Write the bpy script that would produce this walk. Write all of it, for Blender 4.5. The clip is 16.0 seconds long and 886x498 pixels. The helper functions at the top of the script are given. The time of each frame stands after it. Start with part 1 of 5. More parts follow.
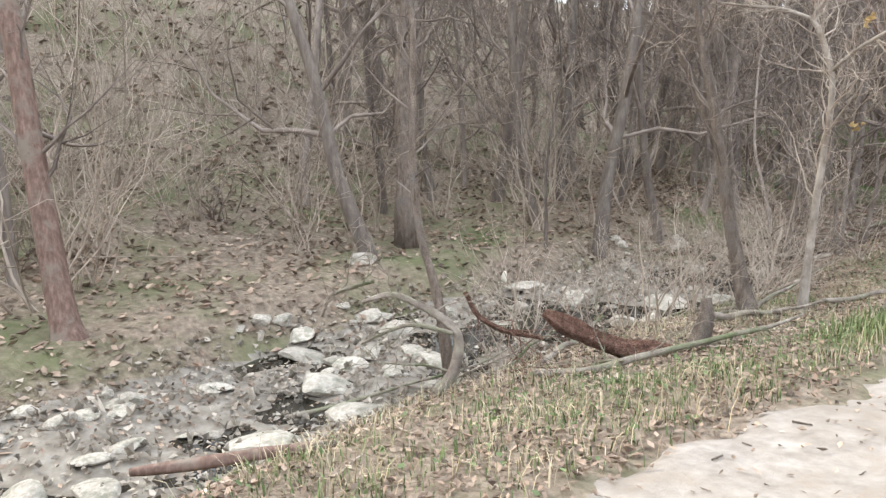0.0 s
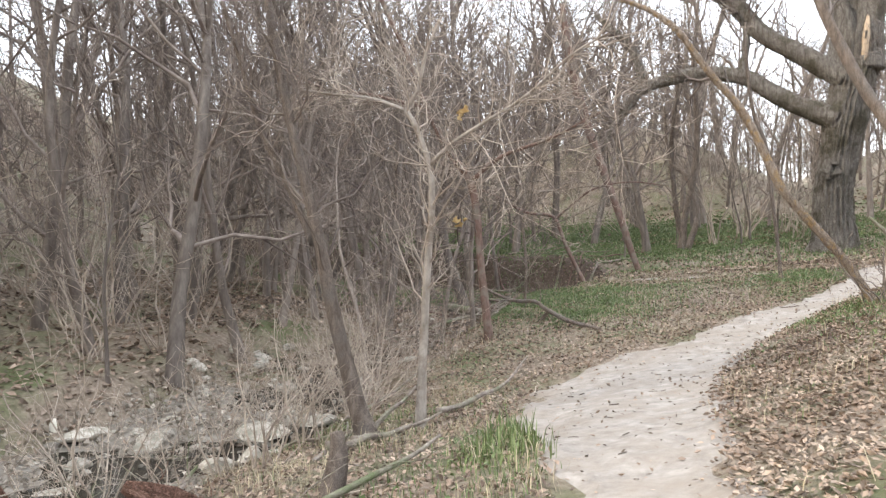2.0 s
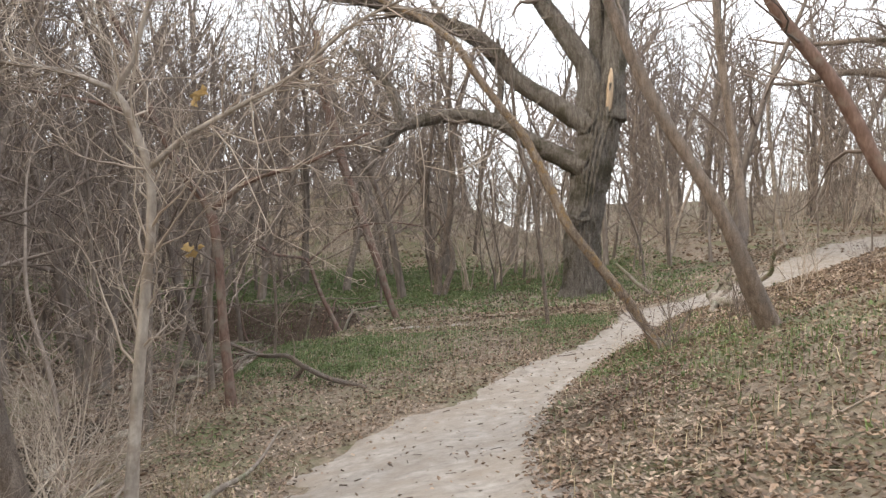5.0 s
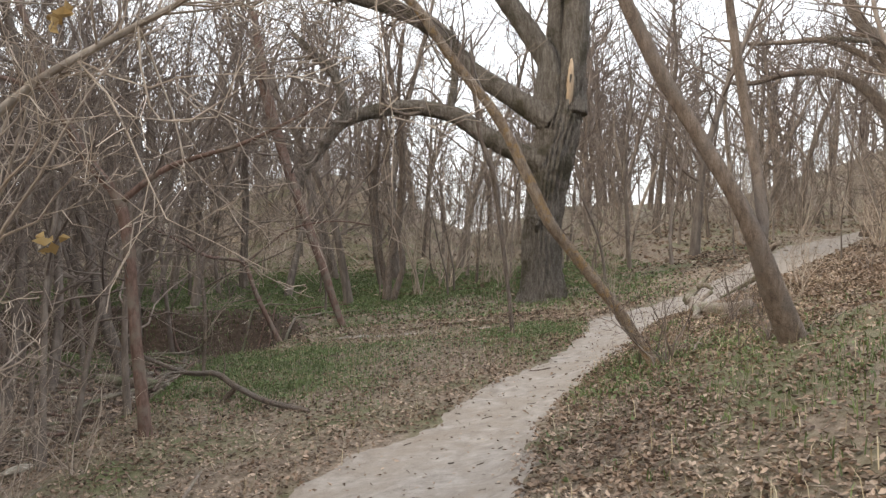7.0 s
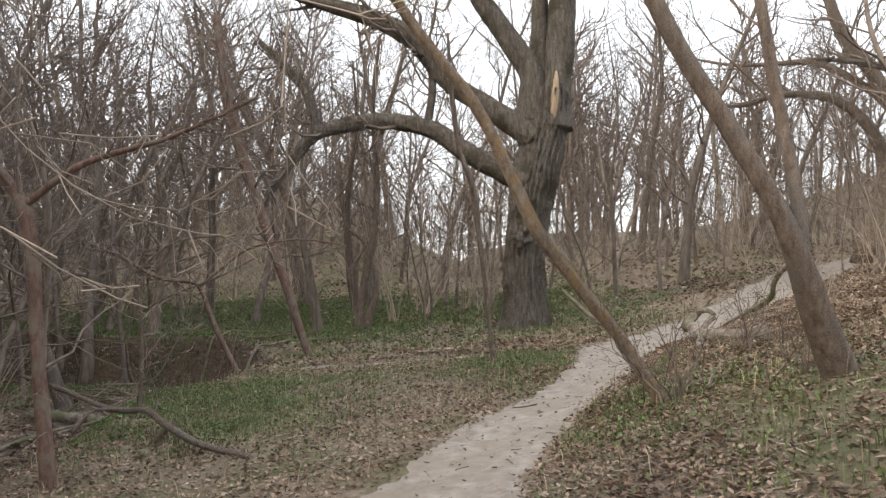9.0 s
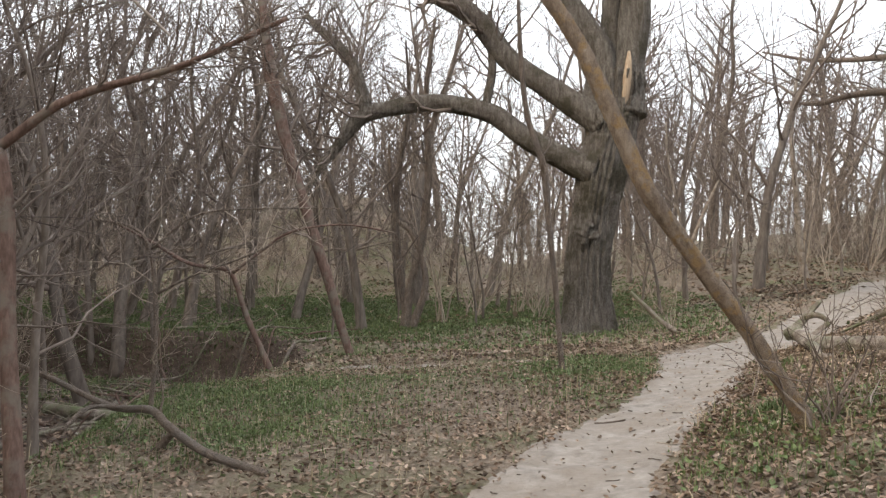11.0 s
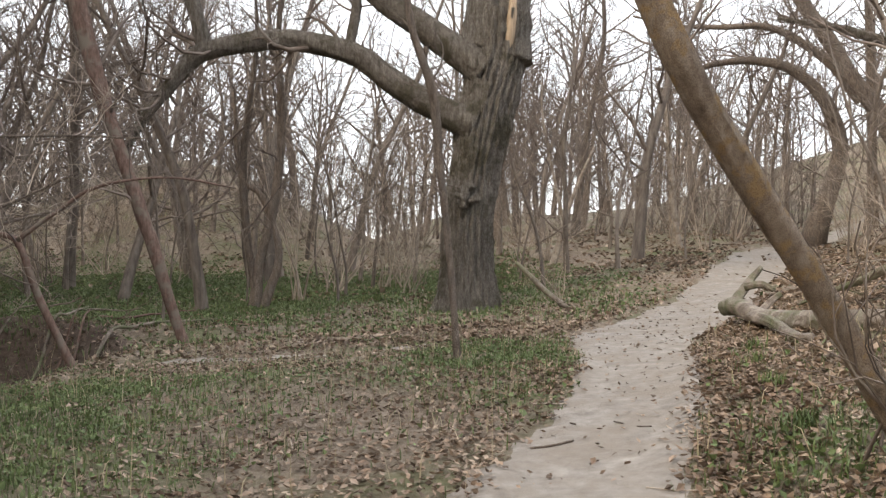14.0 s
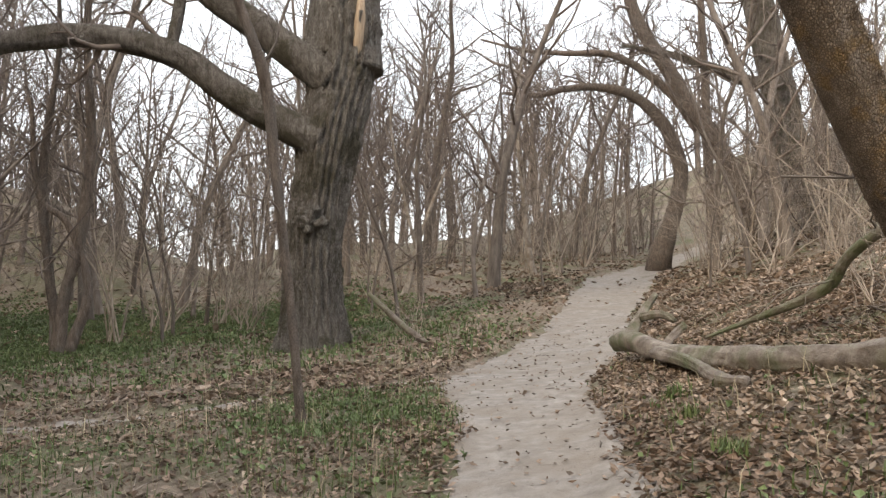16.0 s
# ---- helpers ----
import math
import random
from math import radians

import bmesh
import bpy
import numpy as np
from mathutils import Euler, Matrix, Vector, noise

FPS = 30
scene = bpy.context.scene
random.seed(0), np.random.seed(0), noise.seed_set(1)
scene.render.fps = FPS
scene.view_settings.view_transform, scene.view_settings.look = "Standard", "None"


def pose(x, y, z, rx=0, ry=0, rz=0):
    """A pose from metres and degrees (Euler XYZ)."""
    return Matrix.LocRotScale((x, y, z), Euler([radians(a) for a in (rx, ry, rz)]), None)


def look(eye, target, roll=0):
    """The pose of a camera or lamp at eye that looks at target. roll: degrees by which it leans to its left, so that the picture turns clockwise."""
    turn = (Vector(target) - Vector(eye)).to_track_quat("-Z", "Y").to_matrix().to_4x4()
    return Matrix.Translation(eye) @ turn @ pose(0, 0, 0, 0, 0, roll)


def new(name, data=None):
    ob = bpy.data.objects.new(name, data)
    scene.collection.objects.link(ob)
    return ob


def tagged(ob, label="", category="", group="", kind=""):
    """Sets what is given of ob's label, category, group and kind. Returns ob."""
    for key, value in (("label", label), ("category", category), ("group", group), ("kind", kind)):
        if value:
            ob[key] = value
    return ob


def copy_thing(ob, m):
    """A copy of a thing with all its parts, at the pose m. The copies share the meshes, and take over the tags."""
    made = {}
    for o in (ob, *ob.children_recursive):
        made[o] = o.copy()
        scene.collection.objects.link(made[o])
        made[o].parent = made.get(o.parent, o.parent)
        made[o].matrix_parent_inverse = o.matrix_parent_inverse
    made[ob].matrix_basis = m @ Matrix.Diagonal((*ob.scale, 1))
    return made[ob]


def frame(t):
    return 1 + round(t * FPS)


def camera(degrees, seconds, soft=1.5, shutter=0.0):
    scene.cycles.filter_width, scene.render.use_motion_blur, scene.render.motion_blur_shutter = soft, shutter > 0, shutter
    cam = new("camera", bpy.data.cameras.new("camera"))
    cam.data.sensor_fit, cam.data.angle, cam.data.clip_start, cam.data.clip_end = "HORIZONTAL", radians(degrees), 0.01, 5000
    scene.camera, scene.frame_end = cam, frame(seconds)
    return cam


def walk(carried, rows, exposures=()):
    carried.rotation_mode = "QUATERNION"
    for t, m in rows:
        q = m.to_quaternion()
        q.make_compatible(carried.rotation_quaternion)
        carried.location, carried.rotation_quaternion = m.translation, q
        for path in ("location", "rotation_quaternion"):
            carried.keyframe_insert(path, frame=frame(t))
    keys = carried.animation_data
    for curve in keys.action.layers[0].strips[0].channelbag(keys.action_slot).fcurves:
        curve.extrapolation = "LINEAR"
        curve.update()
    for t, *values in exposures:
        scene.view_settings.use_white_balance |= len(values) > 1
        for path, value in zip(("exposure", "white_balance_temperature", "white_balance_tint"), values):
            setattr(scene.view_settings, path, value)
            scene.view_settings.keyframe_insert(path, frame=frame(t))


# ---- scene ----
cam = camera(57, 16.0, soft=1.35, shutter=0.0)
walk(cam, [
    (0, look((2.173, -5.872, 1.914), (-0.210, -4.134, 1.369), -1.60)),
    (0.5, look((1.822, -5.685, 1.909), (-0.284, -3.595, 1.468), -2.10)),
    (1, look((1.525, -5.436, 1.837), (-0.323, -3.104, 1.454), -2.28)),
    (1.5, look((1.231, -5.166, 1.782), (-0.387, -2.656, 1.497), -2.04)),
    (1.7, look((1.101, -5.047, 1.755), (-0.359, -2.436, 1.525), -1.71)),
    (2, look((0.912, -4.844, 1.729), (-0.270, -2.093, 1.554), -1.62)),
    (2.5, look((0.703, -4.532, 1.649), (-0.084, -1.640, 1.517), -1.57)),
    (3, look((0.415, -4.285, 1.627), (-0.088, -1.327, 1.586), -0.93)),
    (3.5, look((0.389, -3.928, 1.615), (0.025, -0.951, 1.574), -1.01)),
    (4, look((0.294, -3.609, 1.586), (-0.038, -0.628, 1.574), -0.81)),
    (4.2, look((0.296, -3.503, 1.543), (-0.031, -0.521, 1.543), -0.65)),
    (6.3, look((-0.045, -1.941, 1.555), (-0.249, 1.051, 1.510), -1.26)),
    (6.5, look((-0.054, -1.792, 1.532), (-0.249, 1.201, 1.520), -1.07)),
    (7, look((-0.086, -1.416, 1.489), (-0.164, 1.583, 1.485), -0.77)),
    (7.5, look((-0.029, -1.161, 1.445), (-0.164, 1.836, 1.489), -0.67)),
    (8, look((-0.031, -0.712, 1.409), (-0.138, 2.285, 1.478), -0.41)),
    (8.5, look((-0.036, -0.358, 1.384), (-0.007, 2.641, 1.462), -0.57)),
    (9, look((0.000, 0.000, 1.357), (-0.008, 2.998, 1.457), -0.56)),
    (9.2, look((-0.017, 0.145, 1.344), (-0.055, 3.144, 1.417), -0.55)),
    (11.3, look((-0.219, 1.974, 1.077), (-0.431, 4.964, 1.208), 1.20)),
    (11.5, look((-0.218, 2.173, 1.051), (-0.467, 5.160, 1.184), 1.01)),
    (12, look((-0.289, 2.530, 1.033), (-0.563, 5.517, 1.110), 1.21)),
    (12.5, look((-0.373, 2.918, 1.036), (-0.555, 5.912, 1.089), 0.77)),
    (13, look((-0.358, 3.369, 1.042), (-0.424, 6.368, 1.115), 0.36)),
    (13.5, look((-0.405, 3.807, 1.016), (-0.282, 6.804, 1.092), 0.52)),
    (14, look((-0.362, 4.260, 1.006), (-0.019, 7.240, 1.052), 0.59)),
    (14.5, look((-0.294, 4.727, 1.022), (0.157, 7.693, 1.044), 0.77)),
    (15, look((-0.246, 5.172, 1.021), (0.398, 8.102, 1.044), 0.74)),
    (15.5, look((-0.118, 5.583, 1.026), (0.578, 8.500, 1.099), 0.15)),
    (16, look((-0.113, 5.939, 1.027), (0.780, 8.799, 1.182), -0.57)),
], exposures=[(0, 1.6, 6000, 6), (1.5, 1.65, 6000, 6), (2.5, 1.25, 6200, 8), (4.0, 1.1, 6400, 8), (7, 0.75, 6400, 8), (9, 0.65, 6400, 8), (12.5, 0.8, 6400, 8), (14.5, 0.75, 6400, 8), (16, 0.65, 6400, 8)])

# world: thin even cloud late in the day, the veiled sun behind the walker on the creek's side
SUN_ELEVATION, SUN_AZIMUTH = radians(33), radians(-126)      # azimuth from +y, clockwise
world = bpy.data.worlds.new("sky")
scene.world = world
world.use_nodes = True
wn = world.node_tree.nodes
sky = wn.new("ShaderNodeTexSky")
sky.sky_type = "NISHITA"
sky.sun_disc = False
sky.sun_elevation = SUN_ELEVATION
sky.sun_rotation = SUN_AZIMUTH
sky.air_density, sky.dust_density, sky.ozone_density = 1.0, 1.2, 1.0
wn["Background"].inputs["Strength"].default_value = 0.1
veil = wn.new("ShaderNodeMix")          # thin white cloud over the whole sky
veil.data_type = "RGBA"
veil.inputs["Factor"].default_value = 0.7
veil.inputs["B"].default_value = (16.0, 16.0, 16.2, 1)
world.node_tree.links.new(sky.outputs["Color"], veil.inputs["A"])
world.node_tree.links.new(veil.outputs["Result"], wn["Background"].inputs["Color"])
sun = new("sun", bpy.data.lights.new("sun", "SUN"))
sun.data.energy, sun.data.angle, sun.data.color = 1.4, radians(14), (1.0, 0.8, 0.52)
to_sun = Vector((math.sin(SUN_AZIMUTH) * math.cos(SUN_ELEVATION), math.cos(SUN_AZIMUTH) * math.cos(SUN_ELEVATION), math.sin(SUN_ELEVATION)))
sun.rotation_euler = to_sun.to_track_quat("Z", "Y").to_euler()
scene.view_settings.exposure = 0.0


# ---- materials ----
def material(name, colors, scale=(6, 6, 6), detail=8, rough=0.85, bump=0.3, bump_scale=None, bump_distance=0.01,
             island=0.0, obj=0.0, metallic=0.0, patch=None, patch_scale=1.2, patch_width=0.12, patch_level=0.56, ridge=None, specular=0.3):
    """Colour ramp over stretched noise, a second colour in patches, per-piece variation, and relief."""
    m = bpy.data.materials.new(name)
    m.use_nodes = True
    nt = m.node_tree
    n, link = nt.nodes, nt.links.new
    b = n["Principled BSDF"]
    b.inputs["Roughness"].default_value, b.inputs["Metallic"].default_value = rough, metallic
    b.inputs["Specular IOR Level"].default_value = specular
    tc = n.new("ShaderNodeTexCoord")
    mp = n.new("ShaderNodeMapping")
    mp.inputs["Scale"].default_value = scale
    link(tc.outputs["Object"], mp.inputs["Vector"])
    nz = n.new("ShaderNodeTexNoise")
    nz.inputs["Detail"].default_value, nz.inputs["Scale"].default_value, nz.inputs["Roughness"].default_value = detail, 1.0, 0.65
    link(mp.outputs["Vector"], nz.inputs["Vector"])
    ramp = n.new("ShaderNodeValToRGB")
    els = ramp.color_ramp.elements
    while len(els) < len(colors):
        els.new(0.5)
    for i, c in enumerate(colors):
        els[i].position = 0.3 + 0.42 * i / max(1, len(colors) - 1)
        els[i].color = (*c, 1)
    link(nz.outputs["Fac"], ramp.inputs["Fac"])
    col = ramp.outputs["Color"]
    if patch:
        pz = n.new("ShaderNodeTexNoise")
        pz.inputs["Scale"].default_value, pz.inputs["Detail"].default_value, pz.inputs["Roughness"].default_value = patch_scale, 7, 0.65
        link(tc.outputs["Object"], pz.inputs["Vector"])
        mr = n.new("ShaderNodeMapRange")
        mr.inputs["From Min"].default_value, mr.inputs["From Max"].default_value = patch_level - patch_width / 2, patch_level + patch_width / 2
        link(pz.outputs["Fac"], mr.inputs["Value"])
        mix = n.new("ShaderNodeMix")
        mix.data_type = "RGBA"
        link(mr.outputs["Result"], mix.inputs["Factor"])
        link(col, mix.inputs["A"])
        mix.inputs["B"].default_value = (*patch, 1)
        col = mix.outputs["Result"]
    if island or obj:
        rnd = n.new("ShaderNodeNewGeometry").outputs["Random Per Island"] if island else n.new("ShaderNodeObjectInfo").outputs["Random"]
        hv = n.new("ShaderNodeHueSaturation")
        mv = n.new("ShaderNodeMapRange")
        amount = island or obj
        mv.inputs["To Min"].default_value, mv.inputs["To Max"].default_value = 1 - amount, 1 + amount
        link(rnd, mv.inputs["Value"])
        link(mv.outputs["Result"], hv.inputs["Value"])
        link(col, hv.inputs["Color"])
        col = hv.outputs["Color"]
    link(col, b.inputs["Base Color"])
    bz = nz.outputs["Fac"]
    if bump_scale:
        b2 = n.new("ShaderNodeTexNoise")
        b2.inputs["Scale"].default_value, b2.inputs["Detail"].default_value, b2.inputs["Roughness"].default_value = bump_scale, 6, 0.7
        link(tc.outputs["Object"], b2.inputs["Vector"])
        bz = b2.outputs["Fac"]
    if ridge:
        mp2 = n.new("ShaderNodeMapping")
        mp2.inputs["Scale"].default_value = ridge
        link(tc.outputs["Object"], mp2.inputs["Vector"])
        vo = n.new("ShaderNodeTexVoronoi")
        vo.feature = "DISTANCE_TO_EDGE"
        link(mp2.outputs["Vector"], vo.inputs["Vector"])
        mr2 = n.new("ShaderNodeMapRange")
        mr2.inputs["From Max"].default_value = 0.25
        link(vo.outputs["Distance"], mr2.inputs["Value"])
        dark = n.new("ShaderNodeMix")
        dark.data_type, dark.blend_type = "RGBA", "MULTIPLY"
        dark.inputs["Factor"].default_value = 1.0
        crack = n.new("ShaderNodeValToRGB")
        crack.color_ramp.elements[0].color = (0.5, 0.47, 0.45, 1)
        crack.color_ramp.elements[1].position = 0.7
        link(mr2.outputs["Result"], crack.inputs["Fac"])
        link(col, dark.inputs["A"])
        link(crack.outputs["Color"], dark.inputs["B"])
        link(dark.outputs["Result"], b.inputs["Base Color"])
        add = n.new("ShaderNodeMath")
        link(mr2.outputs["Result"], add.inputs[0])
        link(bz, add.inputs[1])
        bz = add.outputs[0]
    bp = n.new("ShaderNodeBump")
    bp.inputs["Strength"].default_value, bp.inputs["Distance"].default_value = bump, bump_distance
    link(bz, bp.inputs["Height"])
    link(bp.outputs["Normal"], b.inputs["Normal"])
    return m


BARK_GREY = material("grey furrowed bark", [(0.15, 0.13, 0.11), (0.31, 0.275, 0.24), (0.48, 0.435, 0.385)], (16, 16, 3.0), bump=1.0, bump_distance=0.05,
                     patch=(0.16, 0.14, 0.10), patch_scale=1.5, ridge=(15, 15, 2.4))
BARK_BROWN = material("brown bark", [(0.11, 0.085, 0.068), (0.22, 0.175, 0.145), (0.34, 0.28, 0.24)], (20, 20, 5), bump=0.7, bump_distance=0.01,
                      patch=(0.2, 0.17, 0.15), patch_scale=2.5, obj=0.18, ridge=(30, 30, 8))
BARK_RED = material("reddish bark", [(0.075, 0.045, 0.036), (0.145, 0.092, 0.074), (0.23, 0.16, 0.132)], (22, 22, 7), bump=0.6, bump_distance=0.008,
                    patch=(0.17, 0.14, 0.115), patch_scale=3)
BARK_PALE = material("pale smooth bark", [(0.17, 0.145, 0.12), (0.29, 0.25, 0.215), (0.4, 0.355, 0.31)], (14, 14, 6), bump=0.35, bump_distance=0.006,
                     patch=(0.19, 0.15, 0.12), patch_scale=4)
BARK_LICHEN = material("bark with orange lichen", [(0.2, 0.15, 0.115), (0.38, 0.3, 0.235), (0.54, 0.45, 0.37)], (20, 20, 10), bump=0.9, bump_distance=0.012,
                       patch=(0.45, 0.31, 0.17), patch_scale=10.0, patch_width=0.1, patch_level=0.57, ridge=(45, 45, 22))
BARK_FAR = material("far bark", [(0.09, 0.07, 0.06), (0.17, 0.14, 0.12), (0.27, 0.23, 0.2)], (8, 8, 2), bump=0.4, obj=0.25)
TWIG = material("twigs", [(0.085, 0.066, 0.056), (0.165, 0.132, 0.114), (0.26, 0.22, 0.19)], (3, 3, 3), bump=0.1, island=0.3)
TWIG_PALE = material("pale dry twigs", [(0.2, 0.16, 0.13), (0.34, 0.28, 0.23), (0.46, 0.4, 0.33)], (3, 3, 3), bump=0.1, island=0.3)
TORN = material("torn pale wood", [(0.22, 0.15, 0.1), (0.36, 0.27, 0.19), (0.48, 0.38, 0.28)], (30, 30, 3), bump=0.6)
BARE = material("bare orange-tan wood", [(0.2, 0.1, 0.045), (0.4, 0.24, 0.12), (0.55, 0.39, 0.23)], (12, 12, 12), bump=0.5, bump_distance=0.01, patch=(0.22, 0.15, 0.1), patch_scale=6)
ROTTEN = material("rotten red wood", [(0.09, 0.045, 0.03), (0.22, 0.115, 0.08), (0.34, 0.21, 0.155)], (20, 20, 20), bump=1.0, bump_distance=0.02, ridge=(9, 9, 30))
DEADWOOD = material("weathered dead wood", [(0.11, 0.085, 0.07), (0.235, 0.195, 0.165), (0.38, 0.335, 0.285)], (9, 9, 9), bump=1.0, bump_scale=32, bump_distance=0.02,
                    patch=(0.11, 0.13, 0.06), patch_scale=2.2, patch_width=0.2)
SOIL = material("leaf mould and soil", [(0.105, 0.077, 0.058), (0.21, 0.165, 0.125), (0.34, 0.275, 0.215)], (11, 11, 11), detail=12, bump=1.0, bump_scale=24,
                bump_distance=0.03, patch=(0.105, 0.115, 0.05), patch_scale=0.55, patch_width=0.22)
DIRT = material("trodden pale dirt", [(0.185, 0.16, 0.14), (0.285, 0.252, 0.224), (0.39, 0.35, 0.314)], (7, 7, 7), detail=12, bump=0.8, bump_scale=20,
                bump_distance=0.02, patch=(0.235, 0.195, 0.16), patch_scale=2.2, patch_width=0.3)
LEAF = material("dry fallen leaves", [(0.13, 0.088, 0.064), (0.225, 0.166, 0.125), (0.34, 0.272, 0.215)], (1.6, 1.6, 1.6), detail=3, bump=0.2, bump_scale=60, island=0.6, rough=0.75)
GRASS = material("spring grass", [(0.07, 0.1, 0.036), (0.115, 0.15, 0.056), (0.17, 0.19, 0.08)], (0.9, 0.9, 0.9), detail=3, bump=0.0, island=0.4, rough=0.6)
STRAW = material("dry grass", [(0.24, 0.19, 0.12), (0.36, 0.3, 0.2), (0.48, 0.41, 0.29)], (1, 1, 1), detail=3, bump=0.0, island=0.3, rough=0.7)
HERB = material("green herbs", [(0.08, 0.11, 0.04), (0.12, 0.155, 0.065), (0.17, 0.205, 0.09)], (1, 1, 1), detail=3, bump=0.0, island=0.35, rough=0.55)
STONE = material("pale limestone", [(0.24, 0.21, 0.175), (0.4, 0.36, 0.31), (0.54, 0.5, 0.44)], (5, 5, 9), detail=10, bump=0.7, bump_scale=14, bump_distance=0.02,
                 obj=0.2, patch=(0.2, 0.19, 0.15), patch_scale=2.0, patch_width=0.2)
GRAVEL = material("creek gravel", [(0.16, 0.135, 0.108), (0.28, 0.245, 0.205), (0.42, 0.38, 0.33)], (5, 5, 5), bump=0.3, island=0.4)
MUD = material("dark bank soil", [(0.05, 0.035, 0.027), (0.1, 0.072, 0.056), (0.17, 0.128, 0.1)], (5, 5, 12), bump=1.0, bump_scale=12, bump_distance=0.04)
YELLOW = material("withered yellow leaves", [(0.3, 0.2, 0.08), (0.4, 0.29, 0.14), (0.5, 0.39, 0.22)], (9, 9, 9), bump=0.2, island=0.3)
CREAM = material("cream scrap", [(0.6, 0.56, 0.48), (0.7, 0.66, 0.58)], (9, 9, 9), bump=0.1)
WATER = material("still creek water", [(0.02, 0.018, 0.014), (0.03, 0.026, 0.02)], (2, 2, 2), rough=0.06, bump=0.12, bump_scale=6, specular=0.5)


# ---- shape of the land ----
def lattice(ix, iy, seed):
    h = (ix.astype(np.int64) * 374761393 + iy.astype(np.int64) * 668265263 + seed * 1274126177) & 0x7FFFFFFF
    h = ((h ^ (h >> 13)) * 1103515245) & 0x7FFFFFFF
    return ((h ^ (h >> 16)) & 0xFFFF) / 65535.0


def vnoise(x, y, seed=0):
    x, y = np.asarray(x, float), np.asarray(y, float)
    ix, iy = np.floor(x), np.floor(y)
    fx, fy = x - ix, y - iy
    fx, fy = fx * fx * (3 - 2 * fx), fy * fy * (3 - 2 * fy)
    a, b = lattice(ix, iy, seed), lattice(ix + 1, iy, seed)
    c, d = lattice(ix, iy + 1, seed), lattice(ix + 1, iy + 1, seed)
    return (a * (1 - fx) + b * fx) * (1 - fy) + (c * (1 - fx) + d * fx) * fy - 0.5


def step(a, b, v):
    k = np.clip((v - a) / (b - a), 0, 1)
    return k * k * (3 - 2 * k)


def soft(v, s):
    return s * np.logaddexp(0, np.asarray(v, float) / s)


def curve_at(y, knots):
    kx, ky = [k[0] for k in knots], [k[1] for k in knots]
    return sum(np.interp(np.asarray(y, float) + o, kx, ky) * w for o, w in ((-0.8, 0.15), (-0.4, 0.2), (0, 0.3), (0.4, 0.2), (0.8, 0.15)))


LAY = [(-8, 0.3), (-3, 0.18), (0, 0.1), (4, -0.22), (8, -0.2), (12, -0.08), (20, -0.05), (30, 0.2), (45, 0.7), (90, 2.2), (200, 4)]
PATH_LEFT = [(-14, 2.2), (-6, 0.4), (-3.4, -0.3), (-1, -0.2), (0.25, -0.5), (2.4, -1.6), (4.9, -1.75), (5.6, -0.9), (7.5, -0.1), (8.5, 0.35), (10, 1.1),
             (11.5, 1.8), (12.9, 2.0), (14.5, 2.6), (17.4, 5.0), (24, 8.8), (30, 12.4), (38, 20), (45, 28)]
PATH_RIGHT = [(-14, 4.6), (-6, 2.6), (-3, 1.3), (-1, 0.7), (0.5, 0.5), (3.2, 0.2), (4, 0.22), (6.3, 0.66), (8.7, 1.55), (10.5, 2.4), (12.4, 3.2),
              (13.2, 3.9), (14, 4.5), (15.5, 5.5), (17.6, 6.6), (24, 11), (31, 15.6), (38, 23), (45, 31)]
CREEK = [(-3.2, -12), (-4.3, -6), (-5.0, -3), (-5.7, 0), (-6.0, 4), (-6.9, 8), (-6.4, 11), (-5.6, 14), (-5.4, 16.4), (-7.2, 18.8), (-11, 20.6), (-16, 21.6), (-26, 22), (-60, 18)]


def creek_distance(x, y):
    """Distance from the creek's middle line, and on which side (+1: the path's)."""
    best, side = np.full(np.shape(x), 1e9), np.ones(np.shape(x))
    for (ax, ay), (bx, by) in zip(CREEK, CREEK[1:]):
        dx, dy = bx - ax, by - ay
        k = np.clip(((x - ax) * dx + (y - ay) * dy) / (dx * dx + dy * dy), 0, 1)
        d = np.hypot(x - ax - k * dx, y - ay - k * dy)
        s = np.where(dx * (y - ay) - dy * (x - ax) > 0, -1.0, 1.0)
        side = np.where(d < best, s, side)
        best = np.minimum(d, best)
    return best, side


def in_path(x, y):
    """Metres inside the path's edge (negative outside)."""
    main = np.minimum(x - curve_at(y, PATH_LEFT), curve_at(y, PATH_RIGHT) - x)
    side_y = 13.9 + 0.05 * (x - 1) ** 2 * (x < 1)
    side = np.where((x < 2.6) & (x > -3.2), 0.16 - np.abs(y - side_y), -9.0)
    return np.maximum(main, side)


